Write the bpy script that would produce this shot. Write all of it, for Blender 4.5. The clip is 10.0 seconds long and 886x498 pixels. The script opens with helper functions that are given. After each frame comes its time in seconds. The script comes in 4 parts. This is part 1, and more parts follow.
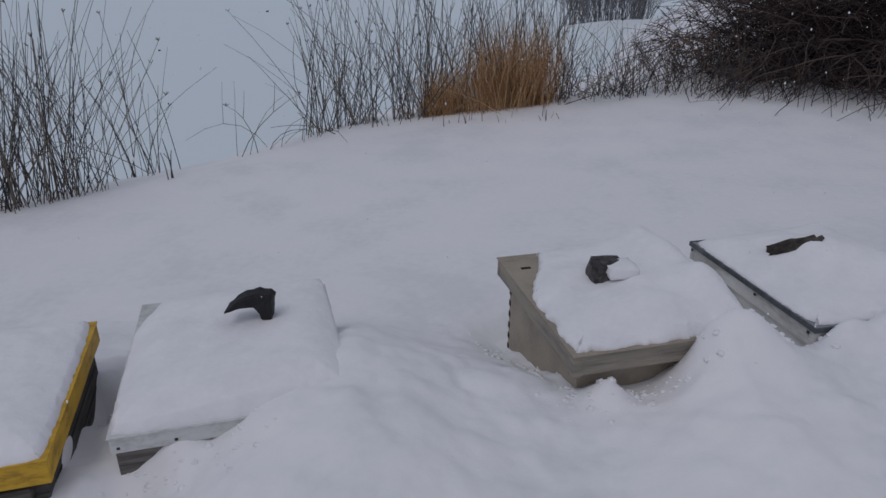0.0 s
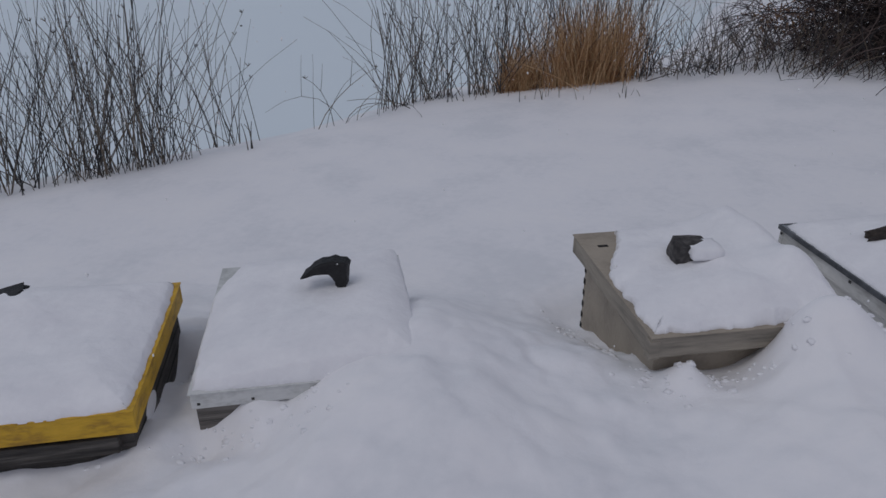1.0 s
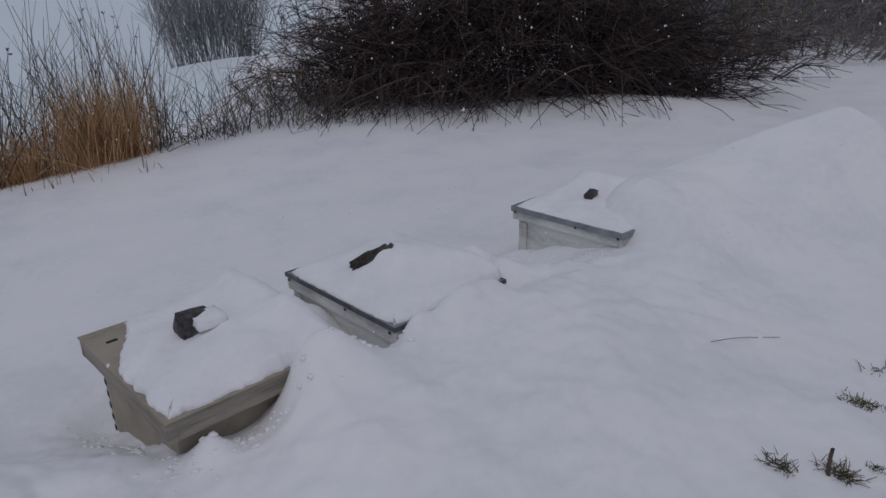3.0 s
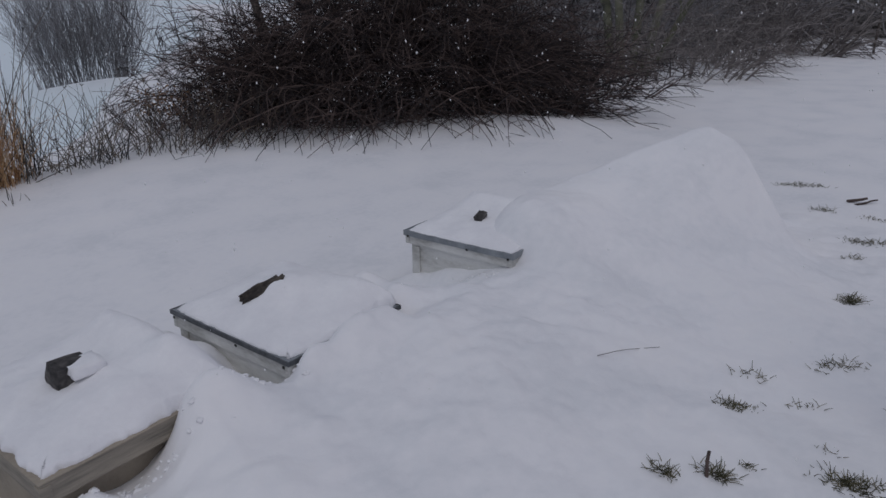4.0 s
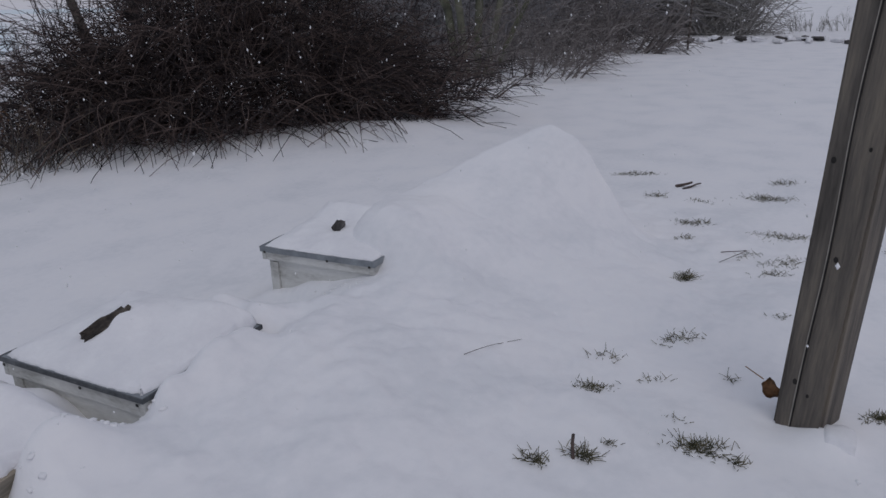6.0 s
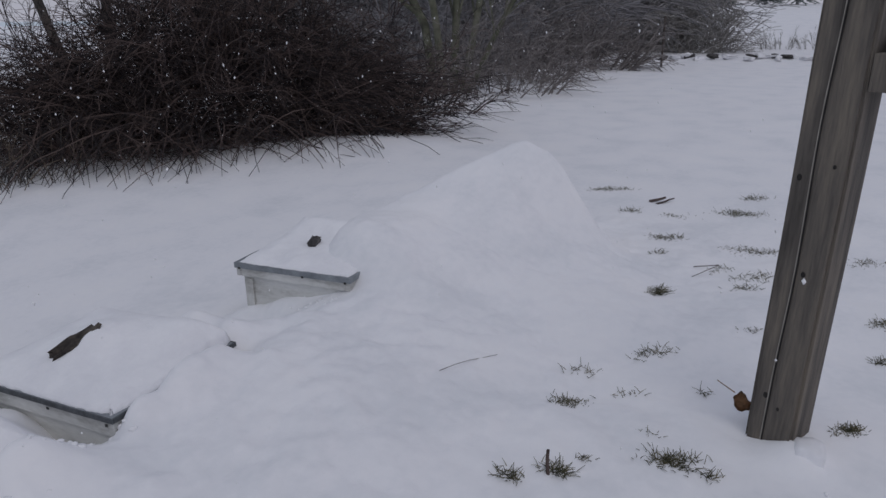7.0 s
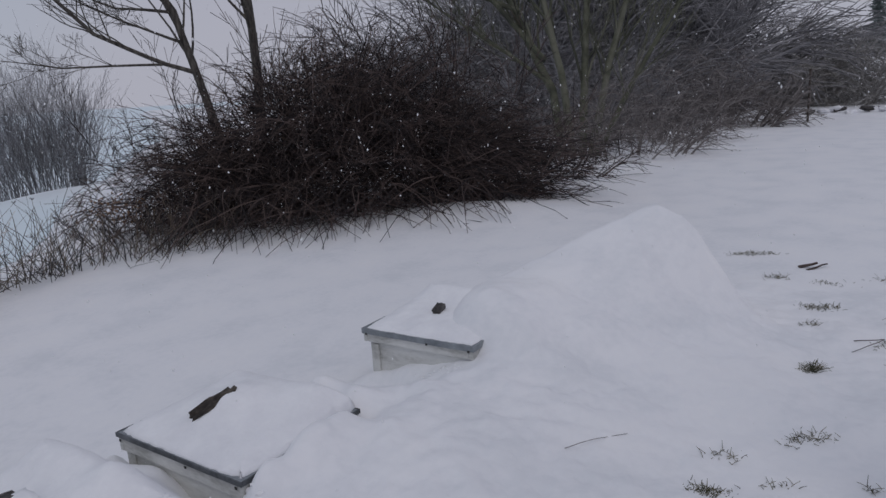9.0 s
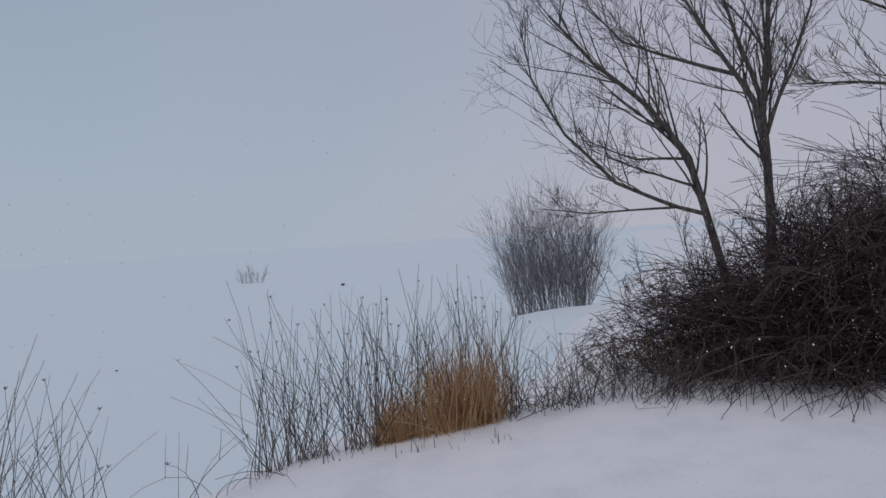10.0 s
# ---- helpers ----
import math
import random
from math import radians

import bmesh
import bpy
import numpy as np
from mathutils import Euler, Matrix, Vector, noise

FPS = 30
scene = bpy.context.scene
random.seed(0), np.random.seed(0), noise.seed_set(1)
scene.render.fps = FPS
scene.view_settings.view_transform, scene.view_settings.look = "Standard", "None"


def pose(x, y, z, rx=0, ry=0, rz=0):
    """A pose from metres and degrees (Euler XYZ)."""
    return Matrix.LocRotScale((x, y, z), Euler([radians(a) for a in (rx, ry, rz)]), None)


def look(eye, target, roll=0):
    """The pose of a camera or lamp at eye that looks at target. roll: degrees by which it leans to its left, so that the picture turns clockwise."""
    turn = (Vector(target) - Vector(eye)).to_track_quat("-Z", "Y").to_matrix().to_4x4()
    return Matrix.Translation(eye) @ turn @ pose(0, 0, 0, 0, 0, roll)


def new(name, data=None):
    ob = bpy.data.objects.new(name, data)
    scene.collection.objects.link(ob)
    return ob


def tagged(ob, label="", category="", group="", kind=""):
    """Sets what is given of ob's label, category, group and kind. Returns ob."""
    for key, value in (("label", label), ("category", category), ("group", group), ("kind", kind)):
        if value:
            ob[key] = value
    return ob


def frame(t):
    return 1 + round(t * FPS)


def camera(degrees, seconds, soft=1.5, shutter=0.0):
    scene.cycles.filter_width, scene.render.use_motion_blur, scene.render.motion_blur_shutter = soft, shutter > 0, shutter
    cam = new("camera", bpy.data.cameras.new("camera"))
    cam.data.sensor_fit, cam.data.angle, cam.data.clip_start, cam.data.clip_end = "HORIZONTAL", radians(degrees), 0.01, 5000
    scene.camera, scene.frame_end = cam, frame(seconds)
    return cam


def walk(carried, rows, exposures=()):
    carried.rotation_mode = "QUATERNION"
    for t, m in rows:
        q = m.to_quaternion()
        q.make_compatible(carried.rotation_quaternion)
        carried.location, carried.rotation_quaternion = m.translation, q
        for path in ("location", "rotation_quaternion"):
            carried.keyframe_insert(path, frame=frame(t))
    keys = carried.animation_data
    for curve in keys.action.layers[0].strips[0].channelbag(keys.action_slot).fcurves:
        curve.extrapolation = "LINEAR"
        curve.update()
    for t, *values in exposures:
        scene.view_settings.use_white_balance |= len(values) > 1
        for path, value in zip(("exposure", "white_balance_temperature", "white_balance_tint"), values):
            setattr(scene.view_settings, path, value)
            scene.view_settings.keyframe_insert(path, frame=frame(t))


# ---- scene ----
cam = camera(65.9, 10.0)
PATH = [
    (0, (0.088, -0.031, 1.162), (0.006, 1.794, 0.349), 0.2),
    (0.5, (0.045, -0.021, 1.135), (-0.236, 1.757, 0.263), 0.1),
    (1, (0.066, -0.02, 1.135), (-0.211, 1.76, 0.267), -0.5),
    (1.5, (0.125, -0.015, 1.141), (-0.019, 1.78, 0.271), -1.5),
    (2, (0.222, -0.042, 1.15), (0.382, 1.77, 0.32), -1.6),
    (2.5, (0.305, -0.069, 1.168), (0.844, 1.689, 0.382), -1.5),
    (3, (0.349, -0.08, 1.19), (1.195, 1.578, 0.456), -1.2),
    (3.2, (0.368, -0.076, 1.204), (1.314, 1.533, 0.488), -1.0),
    (4.3, (0.367, -0.099, 1.224), (1.522, 1.388, 0.55), -0.4),
    (4.5, (0.387, -0.108, 1.22), (1.593, 1.35, 0.573), -0.6),
    (5, (0.395, -0.114, 1.22), (1.748, 1.216, 0.589), -0.5),
    (5.5, (0.384, -0.091, 1.235), (1.77, 1.187, 0.569), -0.8),
    (6.8, (0.398, -0.092, 1.23), (1.842, 1.121, 0.566), -0.7),
    (7, (0.394, -0.101, 1.24), (1.848, 1.112, 0.596), -0.6),
    (7.5, (0.401, -0.084, 1.242), (1.831, 1.16, 0.604), -1.2),
    (8, (0.4, -0.074, 1.252), (1.808, 1.229, 0.686), -1.1),
    (8.5, (0.414, -0.08, 1.244), (1.729, 1.318, 0.683), -2.2),
    (9, (0.436, -0.088, 1.253), (1.666, 1.422, 0.796), -3.4),
    (9.2, (0.425, -0.093, 1.289), (1.628, 1.45, 0.874), -2.3),
    (9.3, (0.411, -0.077, 1.31), (1.567, 1.509, 0.925), -2.8),
    (9.5, (0.329, -0.077, 1.36), (1.268, 1.676, 1.15), -4.8),
    (9.7, (0.253, -0.054, 1.374), (0.852, 1.853, 1.303), -3.1),
    (10, (0.216, 0.03, 1.526), (0.256, 2.029, 1.495), -3.8),
]
EXPOSURES = [(0, -0.33), (3.0, -0.38), (5.0, -0.27), (7.0, -0.2), (8.5, -0.19), (9.5, -0.1), (10, -0.04)]
walk(cam, [(t, look(eye, target, roll)) for t, eye, target, roll in PATH], EXPOSURES)

# ---- world and light: an overcast winter day with falling snow ----
world = bpy.data.worlds.new("overcast_sky")
scene.world = world
world.use_nodes = True
wn, wl = world.node_tree.nodes, world.node_tree.links
wn.clear()
w_out = wn.new("ShaderNodeOutputWorld")
w_sky = wn.new("ShaderNodeTexSky")
w_sky.sky_type, w_sky.sun_disc = "NISHITA", False
w_sky.sun_elevation, w_sky.sun_rotation = radians(60), radians(219)
w_sky.dust_density, w_sky.ozone_density = 4.0, 1.0
w_bg_sky, w_bg_cloud, w_add = wn.new("ShaderNodeBackground"), wn.new("ShaderNodeBackground"), wn.new("ShaderNodeAddShader")
w_bg_sky.inputs["Strength"].default_value = 0.006
w_co, w_noise, w_ramp = wn.new("ShaderNodeTexCoord"), wn.new("ShaderNodeTexNoise"), wn.new("ShaderNodeValToRGB")
w_noise.inputs["Scale"].default_value, w_noise.inputs["Detail"].default_value = 1.3, 3.0
w_ramp.color_ramp.elements[0].position, w_ramp.color_ramp.elements[0].color = 0.3, (0.405, 0.45, 0.545, 1)
w_ramp.color_ramp.elements[1].position, w_ramp.color_ramp.elements[1].color = 0.7, (0.485, 0.485, 0.595, 1)
w_bg_cloud.inputs["Strength"].default_value = 0.80
wl.new(w_co.outputs["Generated"], w_noise.inputs["Vector"])
wl.new(w_noise.outputs["Fac"], w_ramp.inputs["Fac"])
w_sep, w_haze, w_mix = wn.new("ShaderNodeSeparateXYZ"), wn.new("ShaderNodeMapRange"), wn.new("ShaderNodeMix")
w_haze.inputs["From Min"].default_value, w_haze.inputs["From Max"].default_value = 0.0, 0.35
w_haze.inputs["To Min"].default_value, w_haze.inputs["To Max"].default_value = 1.0, 0.0
w_mix.data_type = "RGBA"
for socket in w_mix.inputs:
    if socket.type == "RGBA" and socket.name == "B":
        socket.default_value = (0.55, 0.555, 0.65, 1)
wl.new(w_co.outputs["Generated"], w_sep.inputs["Vector"])
wl.new(w_sep.outputs["Z"], w_haze.inputs["Value"])
wl.new(w_haze.outputs["Result"], w_mix.inputs[0])
wl.new(w_ramp.outputs["Color"], w_mix.inputs[6])
# the cloud is thinner and bluer over the lake
w_dot, w_thin, w_blue = wn.new("ShaderNodeVectorMath"), wn.new("ShaderNodeMapRange"), wn.new("ShaderNodeMix")
w_dot.operation, w_blue.data_type, w_blue.blend_type = "DOT_PRODUCT", "RGBA", "MULTIPLY"
w_dot.inputs[1].default_value = (-0.45, 0.86, 0.22)
w_thin.inputs["From Min"].default_value, w_thin.inputs["From Max"].default_value = 0.72, 1.0
wl.new(w_co.outputs["Generated"], w_dot.inputs[0])
wl.new(w_dot.outputs["Value"], w_thin.inputs["Value"])
wl.new(w_thin.outputs["Result"], w_blue.inputs[0])
wl.new(w_mix.outputs[2], w_blue.inputs[6])
w_blue.inputs[7].default_value = (0.84, 1.0, 1.02, 1)
wl.new(w_blue.outputs[2], w_bg_cloud.inputs["Color"])
wl.new(w_sky.outputs["Color"], w_bg_sky.inputs["Color"])
wl.new(w_bg_sky.outputs["Background"], w_add.inputs[0])
wl.new(w_bg_cloud.outputs["Background"], w_add.inputs[1])
wl.new(w_add.outputs["Shader"], w_out.inputs["Surface"])

sun = new("sun", bpy.data.lights.new("sun", "SUN"))
sun.data.energy, sun.data.angle, sun.data.color = 0.42, radians(30), (1.0, 0.96, 0.94)
sun.matrix_world = look((-4, -5, 12), (0, 0, 0))


# ---- materials ----
def material(name, tones, scale=8.0, rough=0.8, bump=0.2, fine=60.0, stretch=(1, 1, 1), detail=6.0, metallic=0.0, per_piece=0.0, step=0.01):
    """A surface with two scales of variation: broad patches between the tones, and fine grain as relief."""
    m = bpy.data.materials.new(name)
    m.use_nodes = True
    n, l = m.node_tree.nodes, m.node_tree.links
    bsdf = n["Principled BSDF"]
    co, mp = n.new("ShaderNodeTexCoord"), n.new("ShaderNodeMapping")
    mp.inputs["Scale"].default_value = stretch
    l.new(co.outputs["Object"], mp.inputs["Vector"])
    broad, grain = n.new("ShaderNodeTexNoise"), n.new("ShaderNodeTexNoise")
    broad.inputs["Scale"].default_value, broad.inputs["Detail"].default_value = scale, detail
    grain.inputs["Scale"].default_value, grain.inputs["Detail"].default_value = fine, 4.0
    l.new(mp.outputs["Vector"], broad.inputs["Vector"])
    l.new(mp.outputs["Vector"], grain.inputs["Vector"])
    ramp = n.new("ShaderNodeValToRGB")
    el = ramp.color_ramp.elements
    while len(el) < len(tones):
        el.new(0.5)
    for i, c in enumerate(tones):
        el[i].position = 0.3 + 0.4 * i / max(1, len(tones) - 1)
        el[i].color = (*c, 1)
    mix = n.new("ShaderNodeMath")
    mix.operation = "MULTIPLY_ADD"
    mix.inputs[1].default_value, mix.inputs[2].default_value = 0.35, -0.175
    l.new(grain.outputs["Fac"], mix.inputs[0])
    total = n.new("ShaderNodeMath")
    total.operation = "ADD"
    l.new(broad.outputs["Fac"], total.inputs[0])
    l.new(mix.outputs["Value"], total.inputs[1])
    value = total.outputs["Value"]
    if per_piece:
        info, sway, more = n.new("ShaderNodeNewGeometry"), n.new("ShaderNodeMath"), n.new("ShaderNodeMath")
        sway.operation, more.operation = "MULTIPLY_ADD", "ADD"
        sway.inputs[1].default_value, sway.inputs[2].default_value = per_piece, -per_piece / 2
        l.new(info.outputs["Random Per Island"], sway.inputs[0])
        l.new(value, more.inputs[0])
        l.new(sway.outputs["Value"], more.inputs[1])
        value = more.outputs["Value"]
    l.new(value, ramp.inputs["Fac"])
    l.new(ramp.outputs["Color"], bsdf.inputs["Base Color"])
    bsdf.inputs["Roughness"].default_value, bsdf.inputs["Metallic"].default_value = rough, metallic
    if bump:
        b = n.new("ShaderNodeBump")
        b.inputs["Strength"].default_value, b.inputs["Distance"].default_value = bump, step
        l.new(grain.outputs["Fac"], b.inputs["Height"])
        l.new(b.outputs["Normal"], bsdf.inputs["Normal"])
    return m


SNOW = material("snow", [(0.78, 0.79, 0.82), (0.86, 0.86, 0.885), (0.89, 0.885, 0.90)], 2.2, 0.65, 0.25, 26.0, step=0.012)
def lake_fog_tint(m):
    """Fog over the lake painted as colour: below shore level the sheet turns bluer."""
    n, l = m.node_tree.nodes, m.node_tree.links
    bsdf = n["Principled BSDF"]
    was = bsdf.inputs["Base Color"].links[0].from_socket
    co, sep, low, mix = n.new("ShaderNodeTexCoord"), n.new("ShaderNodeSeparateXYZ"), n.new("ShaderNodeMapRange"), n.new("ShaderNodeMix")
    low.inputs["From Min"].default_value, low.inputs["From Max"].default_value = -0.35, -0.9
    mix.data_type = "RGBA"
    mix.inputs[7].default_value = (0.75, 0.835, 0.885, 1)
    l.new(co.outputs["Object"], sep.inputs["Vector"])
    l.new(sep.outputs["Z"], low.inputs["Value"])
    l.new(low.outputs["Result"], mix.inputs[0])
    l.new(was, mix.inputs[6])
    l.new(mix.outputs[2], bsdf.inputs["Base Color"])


lake_fog_tint(SNOW)
SNOW_LOOSE = material("loose_snow", [(0.82, 0.82, 0.85), (0.90, 0.90, 0.92)], 9.0, 0.7, 0.35, 55.0, step=0.008)
FLAKE = material("snowflake", [(0.88, 0.88, 0.9), (0.93, 0.93, 0.94)], 3.0, 0.6, 0.0)
BEIGE = material("beige_paint", [(0.27, 0.235, 0.19), (0.345, 0.30, 0.24), (0.38, 0.33, 0.265)], 9.0, 0.75, 0.3, 70.0, (1, 1, 1))
BEIGE_WORN = material("worn_beige_board", [(0.17, 0.155, 0.13), (0.29, 0.26, 0.215), (0.36, 0.32, 0.26)], 6.0, 0.8, 0.35, 40.0, (0.5, 0.5, 4))
WHITE = material("white_paint", [(0.42, 0.43, 0.42), (0.62, 0.63, 0.62), (0.68, 0.69, 0.68)], 8.0, 0.6, 0.2, 60.0, (1, 1, 2))
WHITE_DIRTY = material("dirty_white_board", [(0.38, 0.375, 0.35), (0.60, 0.60, 0.575), (0.70, 0.70, 0.675)], 5.0, 0.7, 0.25, 50.0, (1, 0.7, 2))
TIN = material("zinc_sheet", [(0.20, 0.22, 0.235), (0.34, 0.365, 0.385)], 12.0, 0.45, 0.12, 80.0, metallic=0.55)
TIN_DARK = material("dark_zinc_edge", [(0.05, 0.055, 0.06), (0.14, 0.15, 0.16)], 20.0, 0.5, 0.2, 90.0, metallic=0.4)
YELLOW = material("yellow_paint", [(0.36, 0.20, 0.02), (0.60, 0.355, 0.022), (0.70, 0.42, 0.03)], 14.0, 0.55, 0.3, 60.0, (1, 1, 3))
GREY_WOOD = material("weathered_wood", [(0.075, 0.07, 0.064), (0.18, 0.165, 0.15), (0.28, 0.26, 0.235)], 7.0, 0.85, 0.6, 40.0, (0.4, 0.8, 7))
DARK_WOOD = material("dark_wet_wood", [(0.02, 0.018, 0.017), (0.055, 0.05, 0.046), (0.13, 0.12, 0.11)], 9.0, 0.8, 0.6, 40.0, (0.5, 0.8, 6))
POST_WOOD = material("post_wood", [(0.06, 0.053, 0.046), (0.12, 0.105, 0.09), (0.19, 0.163, 0.13)], 5.0, 0.85, 0.6, 34.0, (5, 5, 0.45))
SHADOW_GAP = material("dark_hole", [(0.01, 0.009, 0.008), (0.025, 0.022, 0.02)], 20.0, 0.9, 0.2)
STONE = material("dark_stone", [(0.022, 0.021, 0.022), (0.06, 0.056, 0.055), (0.13, 0.12, 0.115)], 18.0, 0.85, 0.6, 70.0)
STONE_BROWN = material("brown_stone", [(0.014, 0.011, 0.01), (0.045, 0.036, 0.03), (0.10, 0.085, 0.07)], 22.0, 0.85, 0.6, 70.0)
BLACK_SLATE = material("black_slate", [(0.005, 0.005, 0.006), (0.014, 0.014, 0.016)], 25.0, 0.7, 0.5, 90.0)
TWIG = material("dark_bark", [(0.012, 0.008, 0.009), (0.034, 0.024, 0.024), (0.115, 0.082, 0.072)], 5.0, 0.85, 0.0, per_piece=0.75)
REED = material("dry_stalk", [(0.035, 0.034, 0.036), (0.075, 0.07, 0.066), (0.17, 0.135, 0.10)], 5.0, 0.8, 0.0, per_piece=0.7)
STRAW = material("tawny_grass", [(0.30, 0.16, 0.075), (0.52, 0.31, 0.15), (0.64, 0.45, 0.26)], 5.0, 0.8, 0.0, per_piece=0.7)
# hedge bark greyed and lightened to carry the haze at its distance
HEDGE = material("hazed_hedge_bark", [(0.10, 0.088, 0.086), (0.19, 0.17, 0.163), (0.29, 0.265, 0.255)], 5.0, 0.85, 0.0, per_piece=0.5)
# reeds far out on the lake: nearly lost in haze, painted as pale colour
FAINT = material("faint_hazed_reed", [(0.38, 0.40, 0.43), (0.46, 0.48, 0.51)], 5.0, 0.85, 0.0, per_piece=0.4)
BARK = material("grey_bark", [(0.035, 0.03, 0.028), (0.085, 0.075, 0.066), (0.16, 0.145, 0.125)], 16.0, 0.85, 0.4, 60.0, (2, 2, 0.5))
BARK_GREEN = material("mossy_bark", [(0.05, 0.052, 0.038), (0.10, 0.105, 0.07), (0.16, 0.16, 0.12)], 6.0, 0.85, 0.0, per_piece=0.4)
# far bark and needles: falling-snow haze is painted in as paler colour
HAZED_BARK = material("hazed_bark", [(0.15, 0.15, 0.16), (0.225, 0.22, 0.228), (0.32, 0.31, 0.32)], 5.0, 0.85, 0.0, per_piece=0.5)
HAZED_PALE = material("pale_hazed_bark", [(0.24, 0.23, 0.215), (0.33, 0.315, 0.30), (0.42, 0.41, 0.40)], 5.0, 0.85, 0.0, per_piece=0.5)
HAZED_GREEN = material("hazed_needles", [(0.10, 0.125, 0.12), (0.16, 0.19, 0.185)], 5.0, 0.85, 0.0, per_piece=0.5)
GRASS = material("winter_grass", [(0.045, 0.045, 0.025), (0.085, 0.085, 0.045), (0.16, 0.14, 0.08)], 30.0, 0.8, 0.0, per_piece=0.6)
LEAF = material("dead_leaf", [(0.14, 0.07, 0.03), (0.30, 0.165, 0.08)], 30.0, 0.7, 0.3, 120.0)
IRON = material("rusty_iron", [(0.03, 0.025, 0.022), (0.08, 0.06, 0.05)], 20.0, 0.7, 0.3, 80.0)
NAIL = material("nail_steel", [(0.02, 0.02, 0.02), (0.06, 0.055, 0.05)], 40.0, 0.5, 0.1, metallic=0.5)


# ---- mesh helpers ----
def part(name, bm, mat, parent=None, label="", smooth=False):
    """Links a bmesh as one mesh object under a thing or a part."""
    me = bpy.data.meshes.new(name)
    bm.to_mesh(me)
    bm.free()
    me.materials.append(mat)
    if smooth:
        me.shade_smooth()
    ob = new(name, me)
    if parent:
        ob.parent = parent
    return tagged(ob, label)


def solid(name, verts, faces, mat, parent=None, label="", smooth=True):
    me = bpy.data.meshes.new(name)
    me.from_pydata(verts, [], faces)
    me.materials.append(mat)
    if smooth:
        me.shade_smooth()
    ob = new(name, me)
    if parent:
        ob.parent = parent
    return tagged(ob, label)


def box(x0, x1, y0, y1, z0, z1, bevel=0.004, worn=0.0, seed=0):
    """A board: bevelled, with slightly worn edges."""
    bm = bmesh.new()
    bmesh.ops.create_cube(bm, size=1.0)
    for v in bm.verts:
        v.co = Vector(((x0 + x1) / 2 + v.co.x * (x1 - x0), (y0 + y1) / 2 + v.co.y * (y1 - y0), (z0 + z1) / 2 + v.co.z * (z1 - z0)))
    if bevel:
        bmesh.ops.bevel(bm, geom=bm.edges[:], offset=bevel, segments=2, affect="EDGES", profile=0.6)
    if worn:
        bmesh.ops.subdivide_edges(bm, edges=[e for e in bm.edges if e.calc_length() > 0.1], cuts=7, use_grid_fill=True)
        for v in bm.verts:
            v.co += worn * Vector(noise.noise_vector(v.co * 14 + Vector((seed, 0, 0))))
    return bm


def smooth01(a, b, v):
    t = np.clip((v - a) / (b - a), 0, 1)
    return t * t * (3 - 2 * t)


def fractal(x, y, scale, seed=0.0):
    """Smooth value noise on arrays: sums of turned sine waves, warped."""
    r = np.random.RandomState(int(seed * 10) + 7)
    out = np.zeros_like(x, dtype=float)
    px, py = x * scale, y * scale
    amp = 1.0
    for o in range(4):
        for k in range(3):
            a = r.uniform(0, 2 * math.pi)
            f = r.uniform(0.75, 1.3)
            w = r.uniform(0, 6.28)
            out += amp * np.sin(f * (px * math.cos(a) + py * math.sin(a)) + w + 1.1 * np.sin(f * 0.7 * (py * math.cos(a) - px * math.sin(a)) + 2 * w)) / 3
        px, py, amp = px * 2.03, py * 2.03, amp * 0.5
    return out


# ---- the snow-covered ground ----
HIVES = {}


def bump(x, y, cx, cy, amp, sx, sy, turn=0.0):
    c, s = math.cos(radians(turn)), math.sin(radians(turn))
    u, v = (x - cx) * c + (y - cy) * s, -(x - cx) * s + (y - cy) * c
    return amp * np.exp(-0.5 * ((u / sx) ** 2 + (v / sy) ** 2))


